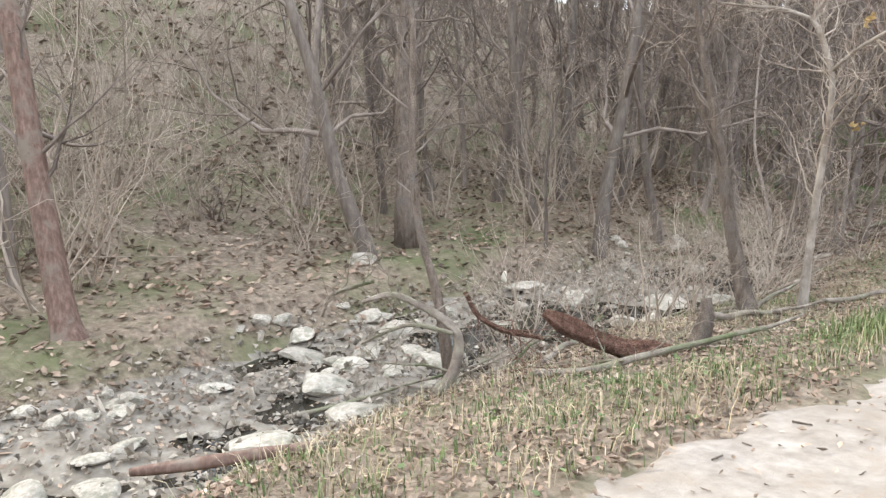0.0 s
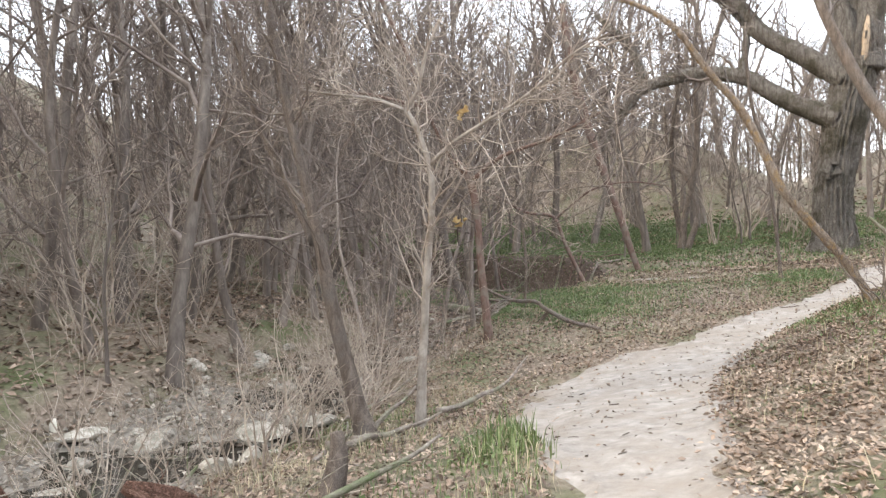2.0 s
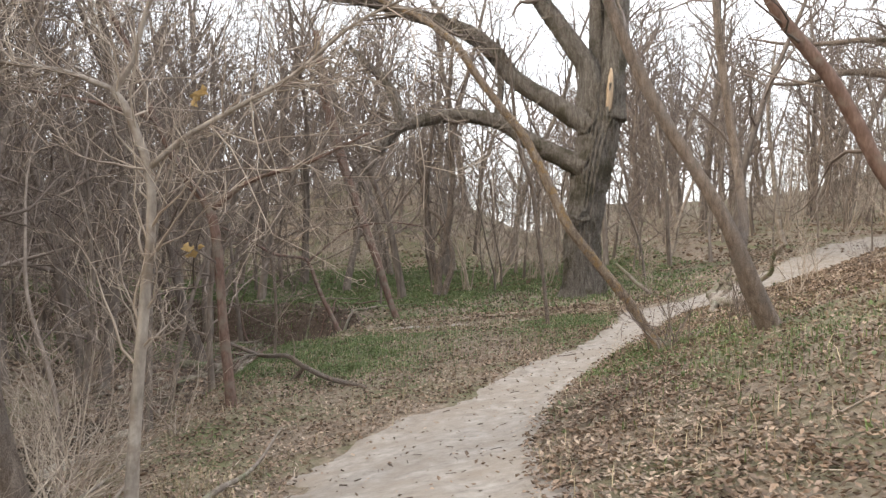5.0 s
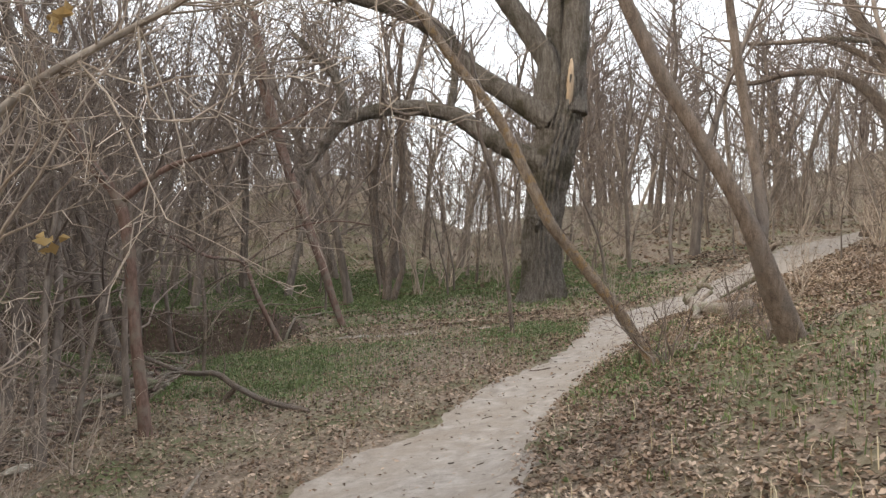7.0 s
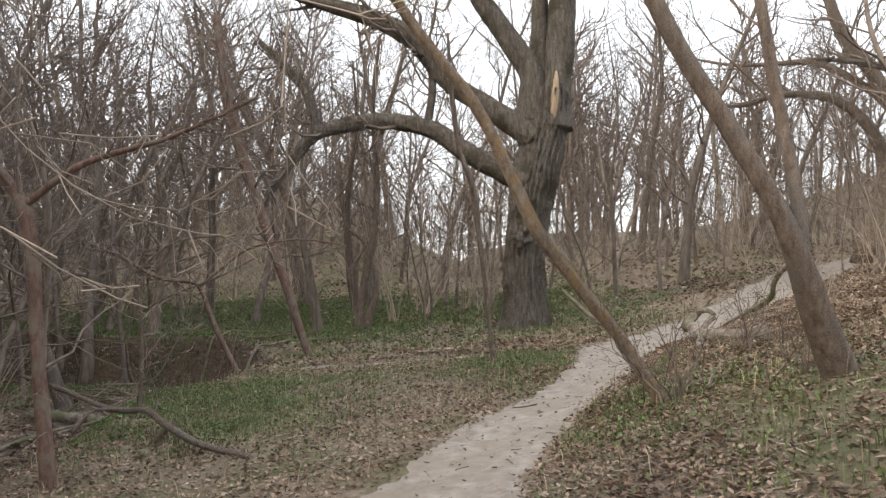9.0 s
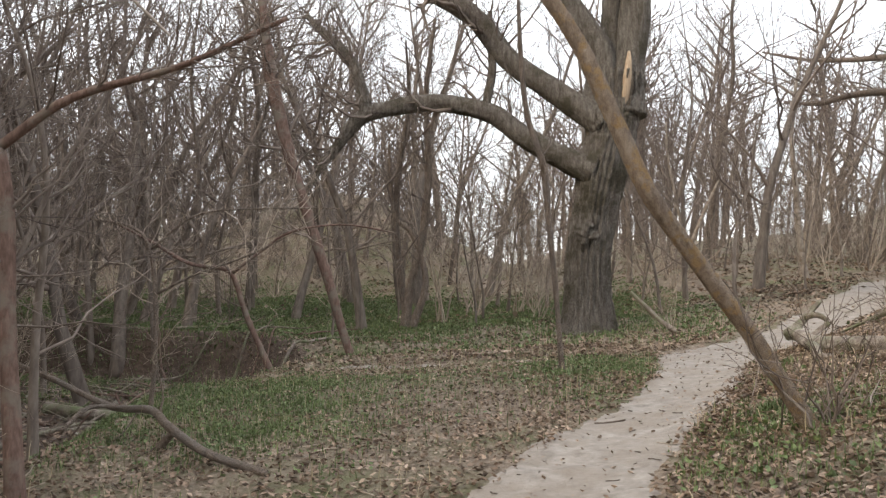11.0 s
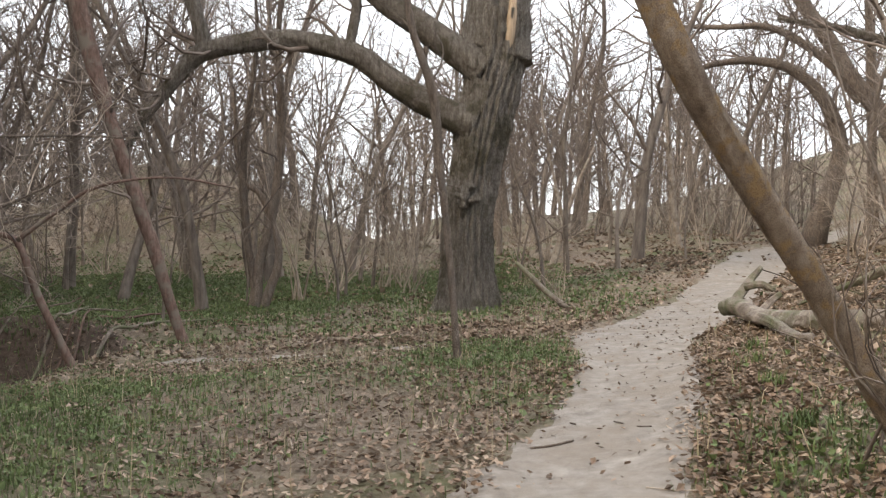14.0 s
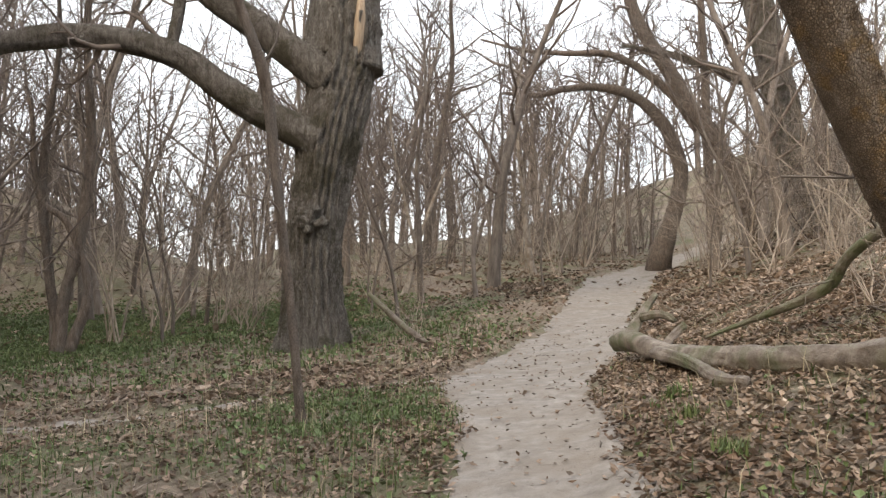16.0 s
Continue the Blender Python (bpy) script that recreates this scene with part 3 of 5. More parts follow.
WHITES = [
    [(5.4, 28.9, -0, 0.122), (5.69, 28.9, 0.64, 0.106), (5.98, 28.9, 1.21, 0.107), (6.3, 28.9, 2.45, 0.074), (6.74, 28.9, 3.62, 0.058), (7.19, 28.9, 4.64, 0.034)],
    [(6.23, 28.9, 2.28, 0.058), (5.88, 28.9, 3.77, 0.049), (5.55, 28.9, 5.42, 0.041), (5.48, 28.9, 6.58, 0.025)]]
STUB = [(10.56, 30, 0.56, 0.181), (10.44, 30, 1.46, 0.127), (10.26, 30, 2.37, 0.108), (10.1, 30, 4.36, 0.091), (9.94, 30, 6.73, 0.073), (10.27, 30, 9.34, 0.037)]
DARCH = [
    [(-3.85, 15.5, -0.66, 0.088), (-4.08, 15.5, -0.18, 0.053), (-4.41, 15.5, 0.52, 0.049), (-4.64, 15.5, 1.14, 0.044), (-4.83, 15.5, 1.29, 0.04), (-5.47, 15.5, 1.39, 0.036), (-6.11, 15.5, 1.74, 0.027), (-6.86, 15.5, 2.1, 0.018)],
    [(-4.6, 15.3, 1.22, 0.031), (-4.14, 15.3, 1.58, 0.026), (-3.62, 15.3, 1.93, 0.022), (-2.74, 15.3, 2.07, 0.017), (-1.86, 15.3, 1.95, 0.013)]]
VINE = [(-2.83, 17.5, -0.54, 0.091), (-3.07, 17.5, 0.06, 0.081), (-3.34, 17.5, 0.97, 0.092), (-3.62, 17.5, 1.79, 0.102), (-3.94, 17.5, 2.71, 0.113), (-4.22, 17.5, 3.53, 0.113), (-4.55, 17.5, 4.77, 0.129), (-4.76, 17.5, 5.8, 0.114), (-4.91, 17.5, 7.05, 0.072)]
MULTI = [
    [(-2.34, 22, -0.01, 0.146), (-2.25, 22, 0.98, 0.106), (-1.97, 22, 2.18, 0.1), (-1.83, 22, 3.91, 0.093), (-1.92, 22, 5.91, 0.067), (-1.74, 22, 7.79, 0.04)],
    [(-2.17, 22, -0.01, 0.119), (-1.85, 22, 1.12, 0.08), (-2.2, 22, 2.31, 0.066), (-2.68, 22, 2.84, 0.06), (-2.84, 22, 4.57, 0.04)],
    [(-2.26, 22, -0.01, 0.106), (-2.5, 22, 1.38, 0.08), (-2.62, 22, 3.24, 0.073), (-2.38, 22, 5.64, 0.047), (-2.47, 22, 7.25, 0.027)]]
RARCH = [
    [(17.03, 33.03, 2.46, 0.429), (17.33, 32.88, 3.42, 0.344), (17.69, 32.69, 4.92, 0.29), (17.62, 32.65, 5.99, 0.279), (17, 32.77, 7.39, 0.247), (15.97, 33.04, 8.37, 0.204), (14.73, 33.41, 8.7, 0.161), (13.51, 33.79, 8.65, 0.129), (12.48, 34.13, 8.4, 0.097), (11.25, 34.5, 8.52, 0.064)],
    [(20.5, 31.88, 3.71, 0.429), (19.67, 32.05, 5.33, 0.344), (18.84, 32.22, 6.84, 0.322), (18.12, 32.4, 7.81, 0.301), (17.19, 32.6, 9.43, 0.279), (16.36, 32.79, 10.72, 0.258), (15.84, 32.88, 12.01, 0.236), (15.32, 32.93, 14.16, 0.172), (14.69, 32.99, 16.74, 0.086)],
    [(18.57, 32.71, 7.13, 0.196), (17.42, 32.99, 8.67, 0.163), (15.54, 33.5, 9.99, 0.141), (13.67, 34.08, 10.12, 0.109), (12.22, 34.53, 10.24, 0.076), (10.56, 35.02, 10.69, 0.043)]]
RBIG = [
    [(20.21, 28.85, 3.24, 0.892), (19.99, 28.88, 3.82, 0.717), (19.57, 28.9, 5.86, 0.601), (19.13, 28.93, 7.99, 0.562), (18.65, 28.96, 10.13, 0.524), (18.18, 29, 12.07, 0.485), (17.89, 28.95, 14.78, 0.388), (18.05, 28.75, 17.49, 0.194)],
    [(19.13, 28.92, 8.19, 0.252), (18.29, 29.18, 8.1, 0.213), (17, 29.56, 8.6, 0.175), (15.51, 30, 9.1, 0.116), (14.03, 30.44, 9.4, 0.068)]]
RTWO = [(19.48, 33.28, 3.04, 0.199), (19.36, 33.18, 5.7, 0.177), (19.19, 33.05, 9.02, 0.166), (19, 32.93, 12.34, 0.144), (18.87, 32.77, 15.88, 0.089)]
NEARB = [(3.21, 2.33, 0.83, 0.077), (2.83, 2.33, 1.52, 0.057), (2.48, 2.33, 1.9, 0.049), (2.29, 2.33, 2.28, 0.046), (2.13, 2.33, 2.57, 0.043), (1.89, 2.33, 2.88, 0.04), (1.74, 2.33, 3.13, 0.036), (1.67, 2.33, 3.43, 0.033), (1.62, 2.33, 3.93, 0.022)]


off_big = np.array(BIG_TRUNK[0][:3])
big = thing("cottonwood_tree", "massive old tree with deeply furrowed grey bark and an arching limb", "tree", at=BIG_TRUNK[0][:3])
rng_big = np.random.default_rng(11)
s = Soup()
q = smooth_line(BIG_TRUNK, 0.05)
q[:, :3] -= off_big
tube(s, q, 130, 0.05, 0.11, 24, rng_big)
part("trunk", s, BARK_GREY, big)
crown = Soup()
for st in BIG_STEMS:
    q = smooth_line(st, 0.08)
    q[:, :3] -= off_big
    s = Soup()
    tube(s, q, 28, 0.07, 0.03, 12, rng_big)
    part("limb", s, BARK_GREY, big)
    twigs_on(crown, rng_big, q, 16, (0.9, 2.8), 0.012, 0.35, (5, 4, 2), 0.1, size=0.4)
part("crown", crown, TWIG, big)
# torn strip where a limb broke out
s = Soup()
q = smooth_line([(2.66, 19.78, 4.9, 0.05), (2.68, 19.72, 5.4, 0.09), (2.72, 19.72, 5.95, 0.085), (2.76, 19.85, 6.35, 0.03)], 0.05)
q[:, :3] -= off_big
tube(s, q, 14, 0.25, 0.02, 7, rng_big)
part("torn_wood", s, TORN, big, "pale torn wood in a split")
# burls
s = Soup()
for k in range(7):
    a = rng_big.uniform(0, 1)
    c = np.array([1.78 + 0.25 * a, 19.72 + 0.05 * k % 0.1, 2.35 + 0.12 * rng_big.normal()]) - off_big
    lines = [(*(c + np.array([0, 0.1, 0])), 0.1), (*(c + np.array([rng_big.normal(0, 0.05), -0.04, 0])), 0.09), (*(c + np.array([rng_big.normal(0, 0.12), -0.12, rng_big.normal(0, 0.1)])), 0.03)]
    tube(s, smooth_line(lines, 0.03), 10, 0.3, 0, rng=rng_big)
part("burl", s, BARK_GREY, big)

tree("leaning_tree", "leaning dead tree with cracked bark and orange lichen beside the path", [LEAN], BARK_LICHEN, TWIG, 3, 22, 0.12, 0.008, 6, (0.5, 1.4), start=0.55, girth=0.64)
tree("leaning_tree", "grey leaning tree on the bank above the path", [RLEAN, [(2.44, 5.64, 1.35, 0.07), (2.53, 5.81, 1.76, 0.066), (2.51, 6.03, 2.5, 0.062), (2.44, 6.1, 3.1, 0.058), (2.37, 6.2, 4.0, 0.05), (2.33, 6.3, 5.4, 0.035)]], BARK_BROWN, TWIG, 4, 18, 0.09, 0.012, 10, (0.6, 1.6), start=0.5, girth=0.74)
tree("sapling", "slender pale sapling with forking bare branches", WSAP, BARK_PALE, TWIG_PALE, 5, 9, 0.1, 0, 40, (0.4, 1.5), (5, 4))
tree("sapling", "crooked dark reddish sapling with bare branches", DSAP, BARK_RED, TWIG, 6, 10, 0.1, 0, 46, (0.5, 1.9), (5, 4))
tree("tree", "young grey tree with forked trunk at the creek's edge", [CTR, CTR2], BARK_BROWN, TWIG, 7, 12, 0.08, 0.004, 34, (0.5, 1.6), (5, 4), girth=0.75)
tree("tree", "thin grey tree standing at the edge of the creek", [LTR], BARK_BROWN, TWIG, 8, 10, 0.08, 0, 22, (0.5, 1.4), girth=0.7)
tree("tree", "dark straight tree at the foot of the slope", [LBACK], BARK_BROWN, TWIG, 9, 12, 0.06, 0.01, 18, (0.8, 2.2), girth=0.8)
tree("tree", "red-brown tree on the flat beyond the creek", [LTREE], BARK_RED, TWIG, 10, 14, 0.06, 0.006, 14, (0.6, 1.8))
tree("sapling", "thin bare sapling beside the path in young grass", [YOUNG], BARK_BROWN, TWIG, 12, 9, 0.12, 0, 9, (0.4, 1.2), girth=0.85)
tree("tree", "bleached crooked small tree behind the old tree", WHITES, BARK_PALE, TWIG, 13, 8, 0.1, 0, 10, (0.6, 1.6))
tree("tree", "broken pale tree with a torn stub beside the path", [STUB], BARK_PALE, TWIG, 14, 9, 0.12, 0, 12, (0.8, 2))
tree("sapling", "arching dark sapling bent over the creek", DARCH, BARK_RED, TWIG, 15, 8, 0.1, 0, 12, (0.5, 1.4))
tree("tree", "leaning vine-wrapped reddish tree on the creek bank", [VINE], BARK_RED, TWIG, 16, 10, 0.15, 0.01, 18, (0.7, 2))
tree("tree", "cluster of thin leaning stems from one stool", MULTI, BARK_BROWN, TWIG, 17, 8, 0.1, 0, 16, (0.8, 2.2))
tree("tree", "arching grey tree bowed over the far path", [RARCH[0]], BARK_BROWN, TWIG, 18, 12, 0.06, 0.01, 22, (0.8, 2.4), (5, 3, 2))
tree("tree", "tall leaning tree with long bare limbs on the slope", RARCH[1:], BARK_BROWN, TWIG, 19, 12, 0.06, 0.01, 24, (0.8, 2.6), (5, 3, 2))
tree("tree", "thick pale tree on the slope with spreading limbs", RBIG, BARK_GREY, TWIG, 20, 18, 0.05, 0.03, 26, (1.2, 3.2), (5, 4, 2))
tree("tree", "straight thin tree on the slope", [RTWO], BARK_BROWN, TWIG, 21, 10, 0.06, 0, 20, (0.8, 2.4), (5, 3))
tree("sapling", "dark crooked stem leaning in from the bank", [[(4.2, 2.7, 0.6, 0.085)] + NEARB], BARK_RED, TWIG, 22, 10, 0.12, 0, 10, (0.4, 1.2), start=0.4)

# ---- woodland behind ----
def wild_tree(name, seed, height, radius, lean, limbs, kids, label, mat=BARK_FAR, fine=0.0048):
    """A bare woodland tree with trunk and crown, built at the origin."""
    rng = np.random.default_rng(seed)
    root = thing(name, label, "tree", "bare woodland trees")
    d = np.array([lean * math.cos(seed), lean * math.sin(seed), 1.0])
    pts, p = [(0, 0, -0.3, radius * 1.5)], np.zeros(3)
    n = 9
    pts.append((0, 0, 0.15, radius * 1.15))
    for i in range(n):
        d = d + np.array([rng.normal(0, 0.10), rng.normal(0, 0.10), 0.04])
        d /= np.linalg.norm(d)
        p = p + d * height / n
        pts.append((*p, max(radius * (1 - 0.9 * (i + 1) / n), 0.012)))
    q = smooth_line(pts, 0.5)
    s = Soup()
    tube(s, q, 8, 0.08, rng=rng)
    part("trunk", s, mat, root)
    c = Soup()
    lines = []
    for k in range(limbs):
        t = 0.22 + 0.76 * (k + rng.uniform(0, 1)) / limbs
        j = min(len(q) - 2, int(t * (len(q) - 1)))
        a = rng.uniform(0, 2 * math.pi)
        w = np.array([math.cos(a), math.sin(a), rng.uniform(0.25, 1.2)])
        grow(rng, q[j, :3], w, height * rng.uniform(0.2, 0.42) * (1.2 - 0.6 * t), q[j, 3] * rng.uniform(0.35, 0.6), 0, lines, 0.22, 0.1, kids, (0.4, 1.0))
    for lv, ln in lines:
        ln[:, 3] = np.maximum(ln[:, 3], fine * 1.3 if lv < 2 else fine)
        thin_tube(c, ln, 5 if lv == 0 else 3, lv)
    part("crown", c, TWIG, root)
    return root


def shrub(name, seed, height, stems, kids, label, mat, up=0.05):
    rng = np.random.default_rng(seed)
    root = thing(name, label, "shrub", "bare brush")
    lines = []
    for k in range(stems):
        a = rng.uniform(0, 2 * math.pi)
        w = np.array([math.cos(a) * rng.uniform(0.1, 0.8), math.sin(a) * rng.uniform(0.1, 0.8), 1.0])
        grow(rng, (rng.normal(0, 0.12), rng.normal(0, 0.12), -0.08), w, height * rng.uniform(0.6, 1.1), rng.uniform(0.006, 0.013) * (1 + height / 4), 0, lines, 0.2, up, kids, (0.4, 1.1))
    s, c = Soup(), Soup()
    for lv, ln in lines:
        ln[:, 3] = np.maximum(ln[:, 3], 0.0026)
        thin_tube(s if lv == 0 else c, ln, 4 if lv == 0 else 3, lv)
    part("base", s, mat, root)
    part("crown", c, mat, root)
    return root


wild = [wild_tree("tree", 101, 12, 0.10, 0.05, 15, (6, 3, 2), "tall bare grey tree in the woods"),
        wild_tree("tree", 102, 13, 0.135, 0.1, 15, (6, 3, 2), "tall forking bare tree in the woods"),
        wild_tree("tree", 103, 9, 0.065, 0.18, 13, (6, 4), "slim leaning bare tree in the woods"),
        wild_tree("tree", 104, 11, 0.075, 0.02, 15, (5, 4, 2), "slender upright bare tree in the woods"),
        wild_tree("tree", 105, 7, 0.04, 0.12, 12, (6, 4), "thin bare pole tree in the understorey"),
        wild_tree("tree", 106, 14, 0.17, 0.04, 16, (6, 3, 2), "broad bare tree with heavy limbs in the woods")]
brush = [shrub("bush", 201, 1.6, 9, (5, 3), "tangled bare brush of thin grey stems", TWIG_PALE),
         shrub("bush", 202, 2.4, 8, (6, 3), "tall bare bush with arching twigs", TWIG_PALE),
         shrub("bush", 203, 1.0, 12, (4, 2), "low dry brush of brown stems", TWIG),
         shrub("bush", 204, 3.2, 7, (6, 4), "high open thicket of bare stems", TWIG_PALE),
         shrub("bush", 205, 4.6, 7, (6, 4), "tall dense thicket of fine bare branches", TWIG_PALE, 0.12)]
place = random.Random(5)


def clear(x, y, room):
    if in_path(np.array([x]), np.array([y]))[0] > -room:
        return False
    d, _ = creek_distance(np.array([x]), np.array([y]))
    return d[0] > 1.3


def put(proto, x, y, turn=None, size=1.0, tip=0.0):
    m = Matrix.Translation((x, y, ground_z(x, y))) @ pose(0, 0, 0, place.uniform(-tip, tip), place.uniform(-tip, tip), turn if turn is not None else place.uniform(0, 360)) @ Matrix.Scale(size, 4)
    c = copy_thing(proto, m)
    c.scale = (size, size, size)
    return c


spots = []


def scatter(protos, count, x0, x1, y0, y1, room, apart, size=(0.8, 1.2), tip=4.0, reject=None):
    made = tries = 0
    while made < count and tries < count * 30:
        tries += 1
        x, y = place.uniform(x0, x1), place.uniform(y0, y1)
        if not clear(x, y, room) or (reject and reject(x, y)) or any((x - a) ** 2 + (y - b) ** 2 < apart ** 2 for a, b in spots):
            continue
        spots.append((x, y))
        put(place.choice(protos), x, y, size=place.uniform(*size), tip=tip)
        made += 1


def near_view(x, y):
    """Keeps the open ground near the walker and the clearing before the old tree free of woodland trees."""
    return (-7 < x < 6 and -9 < y < 21) or (0 < x < 4 and y < 24)


scatter(wild, 46, -24, 14, 21, 42, 1.5, 1.6, (0.7, 1.1), 5, near_view)
scatter(wild[:5], 40, -18, -7.6, 9, 27, 1, 1.1, (0.8, 1.15), 5)
scatter([wild[0], wild[1], wild[3]], 26, -17, -6.2, 4, 25, 1, 0.9, (0.95, 1.3), 6)
scatter(wild, 55, -26, 30, 26, 56, 1.5, 1.3, (0.8, 1.15), 5, near_view)
scatter(wild[:5], 10, 9, 34, 18, 48, 1.8, 1.3, (0.8, 1.1), 6, near_view)
scatter([wild[4], wild[2]], 8, -7.6, -4.4, 5, 9.5, 1.0, 0.8, (0.5, 0.85), 8)
scatter(wild, 34, -30, -8.0, -12, 22, 1, 1.5, (0.7, 1.1), 6)
scatter(wild[:5], 10, -14, -7.4, 2, 24, 1, 1.2, (0.6, 1.0), 6)
scatter(wild, 13, 8, 30, 8, 40, 2.0, 2.0, (0.6, 1.0), 6, near_view)
scatter([wild[4], wild[2]], 26, -20, 14, 19, 36, 1.0, 1.0, (0.5, 0.9), 8, lambda x, y: 0 < x < 3.5 and y < 24)
scatter(brush[:4], 40, -16, -8.2, -9, 16, 0.8, 0.7, (0.8, 1.4), 8)
scatter(brush, 34, -30, -11, -12, 34, 0.8, 0.9, (0.9, 1.5), 8)
scatter(brush, 60, -18, 20, 23, 44, 0.8, 0.9, (0.8, 1.3), 8)
scatter([brush[1], brush[3], brush[4]], 42, 9, 34, 16, 46, 1.6, 0.9, (0.8, 1.3), 8)
scatter([brush[0], brush[2]], 16, 3.4, 12, -4, 22, 1.3, 1.0, (0.4, 0.75), 8)
scatter([brush[1], brush[0]], 8, -4.6, -2.8, -0.8, 3.4, 0.8, 0.5, (0.6, 0.9), 10)
scatter([brush[1], brush[0]], 5, -5.2, -3.8, 3.2, 7.5, 0.8, 0.6, (0.5, 0.8), 10)
put(brush[2], 2.05, 7.35, size=1.1)
put(brush[2], 3.3, 8.7, size=0.9)
put(brush[2], 2.7, 6.4, size=0.7)
put(brush[0], 4.1, 9.0, size=0.6)
for bx, by, kind in ((-5.6, 6.4, 0), (-6.0, 7.4, 1), (-8.3, 12.5, 0)):
    put(brush[kind], bx, by, size=0.75)


# ---- far woods: too many and too small to tell apart ----
def far_shape(seed, height, radius, limbs, kids, fine, stems=1):
    rng = np.random.default_rng(seed)
    soup, lines = Soup(), []
    for k in range(stems):
        w = np.array([rng.normal(0, 0.08 if stems == 1 else 0.4), rng.normal(0, 0.08 if stems == 1 else 0.4), 1.0])
        trunk = []
        grow(rng, (0, 0, -0.4), w, height, radius, 0, trunk, 0.06 if stems == 1 else 0.15, 0.03, (), segs=6)
        q = trunk[0][1]
        lines.append((0, q))
        for j in range(limbs):
            t = 0.2 + 0.78 * (j + rng.uniform(0, 1)) / limbs
            i = min(5, int(t * 6))
            a = rng.uniform(0, 2 * math.pi)
            grow(rng, q[i, :3] * (1 - (t * 6 - i)) + q[i + 1, :3] * (t * 6 - i), (math.cos(a), math.sin(a), rng.uniform(0.3, 1.3)), height * rng.uniform(0.18, 0.36) * (1.2 - 0.6 * t), radius * 0.4, 1, lines, 0.2, 0.1, (0, *kids), (0.4, 1.0), segs=4)
    for lv, ln in lines:
        ln[:, 3] = np.maximum(ln[:, 3], fine)
        thin_tube(soup, ln, 4 if lv == 0 else 3, lv)
    return np.concatenate(soup.v), soup.f


def joined(name, shapes, spots_xy, size, mat, label, seed):
    rng = np.random.default_rng(seed)
    soup = Soup()
    zs = land(spots_xy[:, 0], spots_xy[:, 1])
    for (x, y), z in zip(spots_xy, zs):
        v, f = shapes[rng.integers(len(shapes))]
        a, k = rng.uniform(0, 2 * math.pi), rng.uniform(*size)
        c, s_ = math.cos(a) * k, math.sin(a) * k
        soup.add(np.stack([v[:, 0] * c - v[:, 1] * s_ + x, v[:, 0] * s_ + v[:, 1] * c + y, v[:, 2] * k + z], 1), f)
    return tagged(part(name, soup, mat), label, "woods", kind="stuff")


far_rng = np.random.default_rng(91)
far_trees = [far_shape(401 + k, h, r, n, kids, 0.02) for k, (h, r, n, kids) in enumerate(((12, 0.17, 15, (5,)), (14, 0.22, 17, (5,)), (9, 0.1, 14, (5,)), (11, 0.13, 15, (5,))))]
xy = np.concatenate([np.stack([far_rng.uniform(-46, 46, 190), far_rng.uniform(42, 80, 190)], 1), np.stack([far_rng.uniform(-80, 80, 110), far_rng.uniform(80, 150, 110)], 1)])
xy = xy[in_path(xy[:, 0], xy[:, 1]) < -1.5]
joined("far_woods", far_trees, xy, (0.8, 1.25), TWIG, "distant bare grey-brown woodland", 92)
xy = np.stack([far_rng.uniform(-60, -26, 110), far_rng.uniform(-30, 60, 110)], 1)
joined("far_woods", far_trees, xy, (0.7, 1.1), TWIG, "bare woodland along the top of the slope", 93)
thickets = [far_shape(411 + k, 3.2 + 0.6 * k, 0.02, 6, (3,), 0.007, 5) for k in range(3)]
xy = np.stack([far_rng.uniform(-34, -10.5, 130), far_rng.uniform(-10, 44, 130)], 1)
joined("thicket", thickets, xy, (0.8, 1.3), TWIG_PALE, "pale tangled thicket covering the slope", 94)
xy = np.concatenate([np.stack([far_rng.uniform(-30, 44, 100), far_rng.uniform(38, 62, 100)], 1), np.stack([far_rng.uniform(13, 34, 70), far_rng.uniform(16, 44, 70)], 1)])
xy = xy[in_path(xy[:, 0], xy[:, 1]) < -1.5]
joined("thicket", thickets, xy, (0.8, 1.4), TWIG, "brown tangled undergrowth deep in the woods", 95)
for p in wild + brush:
    p.location = (place.uniform(-30, -22), place.uniform(26, 40), 0)
    p.location.z = ground_z(p.location.x, p.location.y)


# ---- fallen wood ----
LOG_MAIN = [(3.69, 9.52, 0.59, 0.101), (3.66, 9.83, 0.6, 0.097), (3.6, 10.16, 0.58, 0.092), (3.58, 10.47, 0.56, 0.089), (3.65, 11.38, 0.48, 0.086), (3.69, 11.99, 0.5, 0.084), (3.75, 12.59, 0.56, 0.101), (3.78, 12.89, 0.52, 0.083)]
LOG_BRANCHES = [
    [(3.59, 11.91, 0.5, 0.053), (3.47, 11.22, 0.47, 0.048), (3.29, 10.65, 0.39, 0.047), (3.31, 10.39, 0.39, 0.042)],
    [(3.73, 12.6, 0.58, 0.059), (3.96, 12.74, 0.79, 0.044), (4.15, 12.79, 0.98, 0.025)],
    [(3.91, 12.65, 0.77, 0.038), (3.98, 12.43, 0.8, 0.032), (4.04, 12.31, 0.74, 0.023)],
    [(3.69, 11.99, 0.52, 0.034), (3.89, 12.04, 0.67, 0.03), (3.96, 12.02, 0.72, 0.025)]]
MOSSY_LOG = [(4.01, 11.81, 0.62, 0.019), (4.11, 11.35, 0.78, 0.035), (4.2, 10.89, 0.94, 0.054), (4.25, 10.66, 1.06, 0.056), (4.2, 10.45, 1.23, 0.054), (4.18, 10.14, 1.39, 0.059), (4.2, 9.81, 1.5, 0.059)]
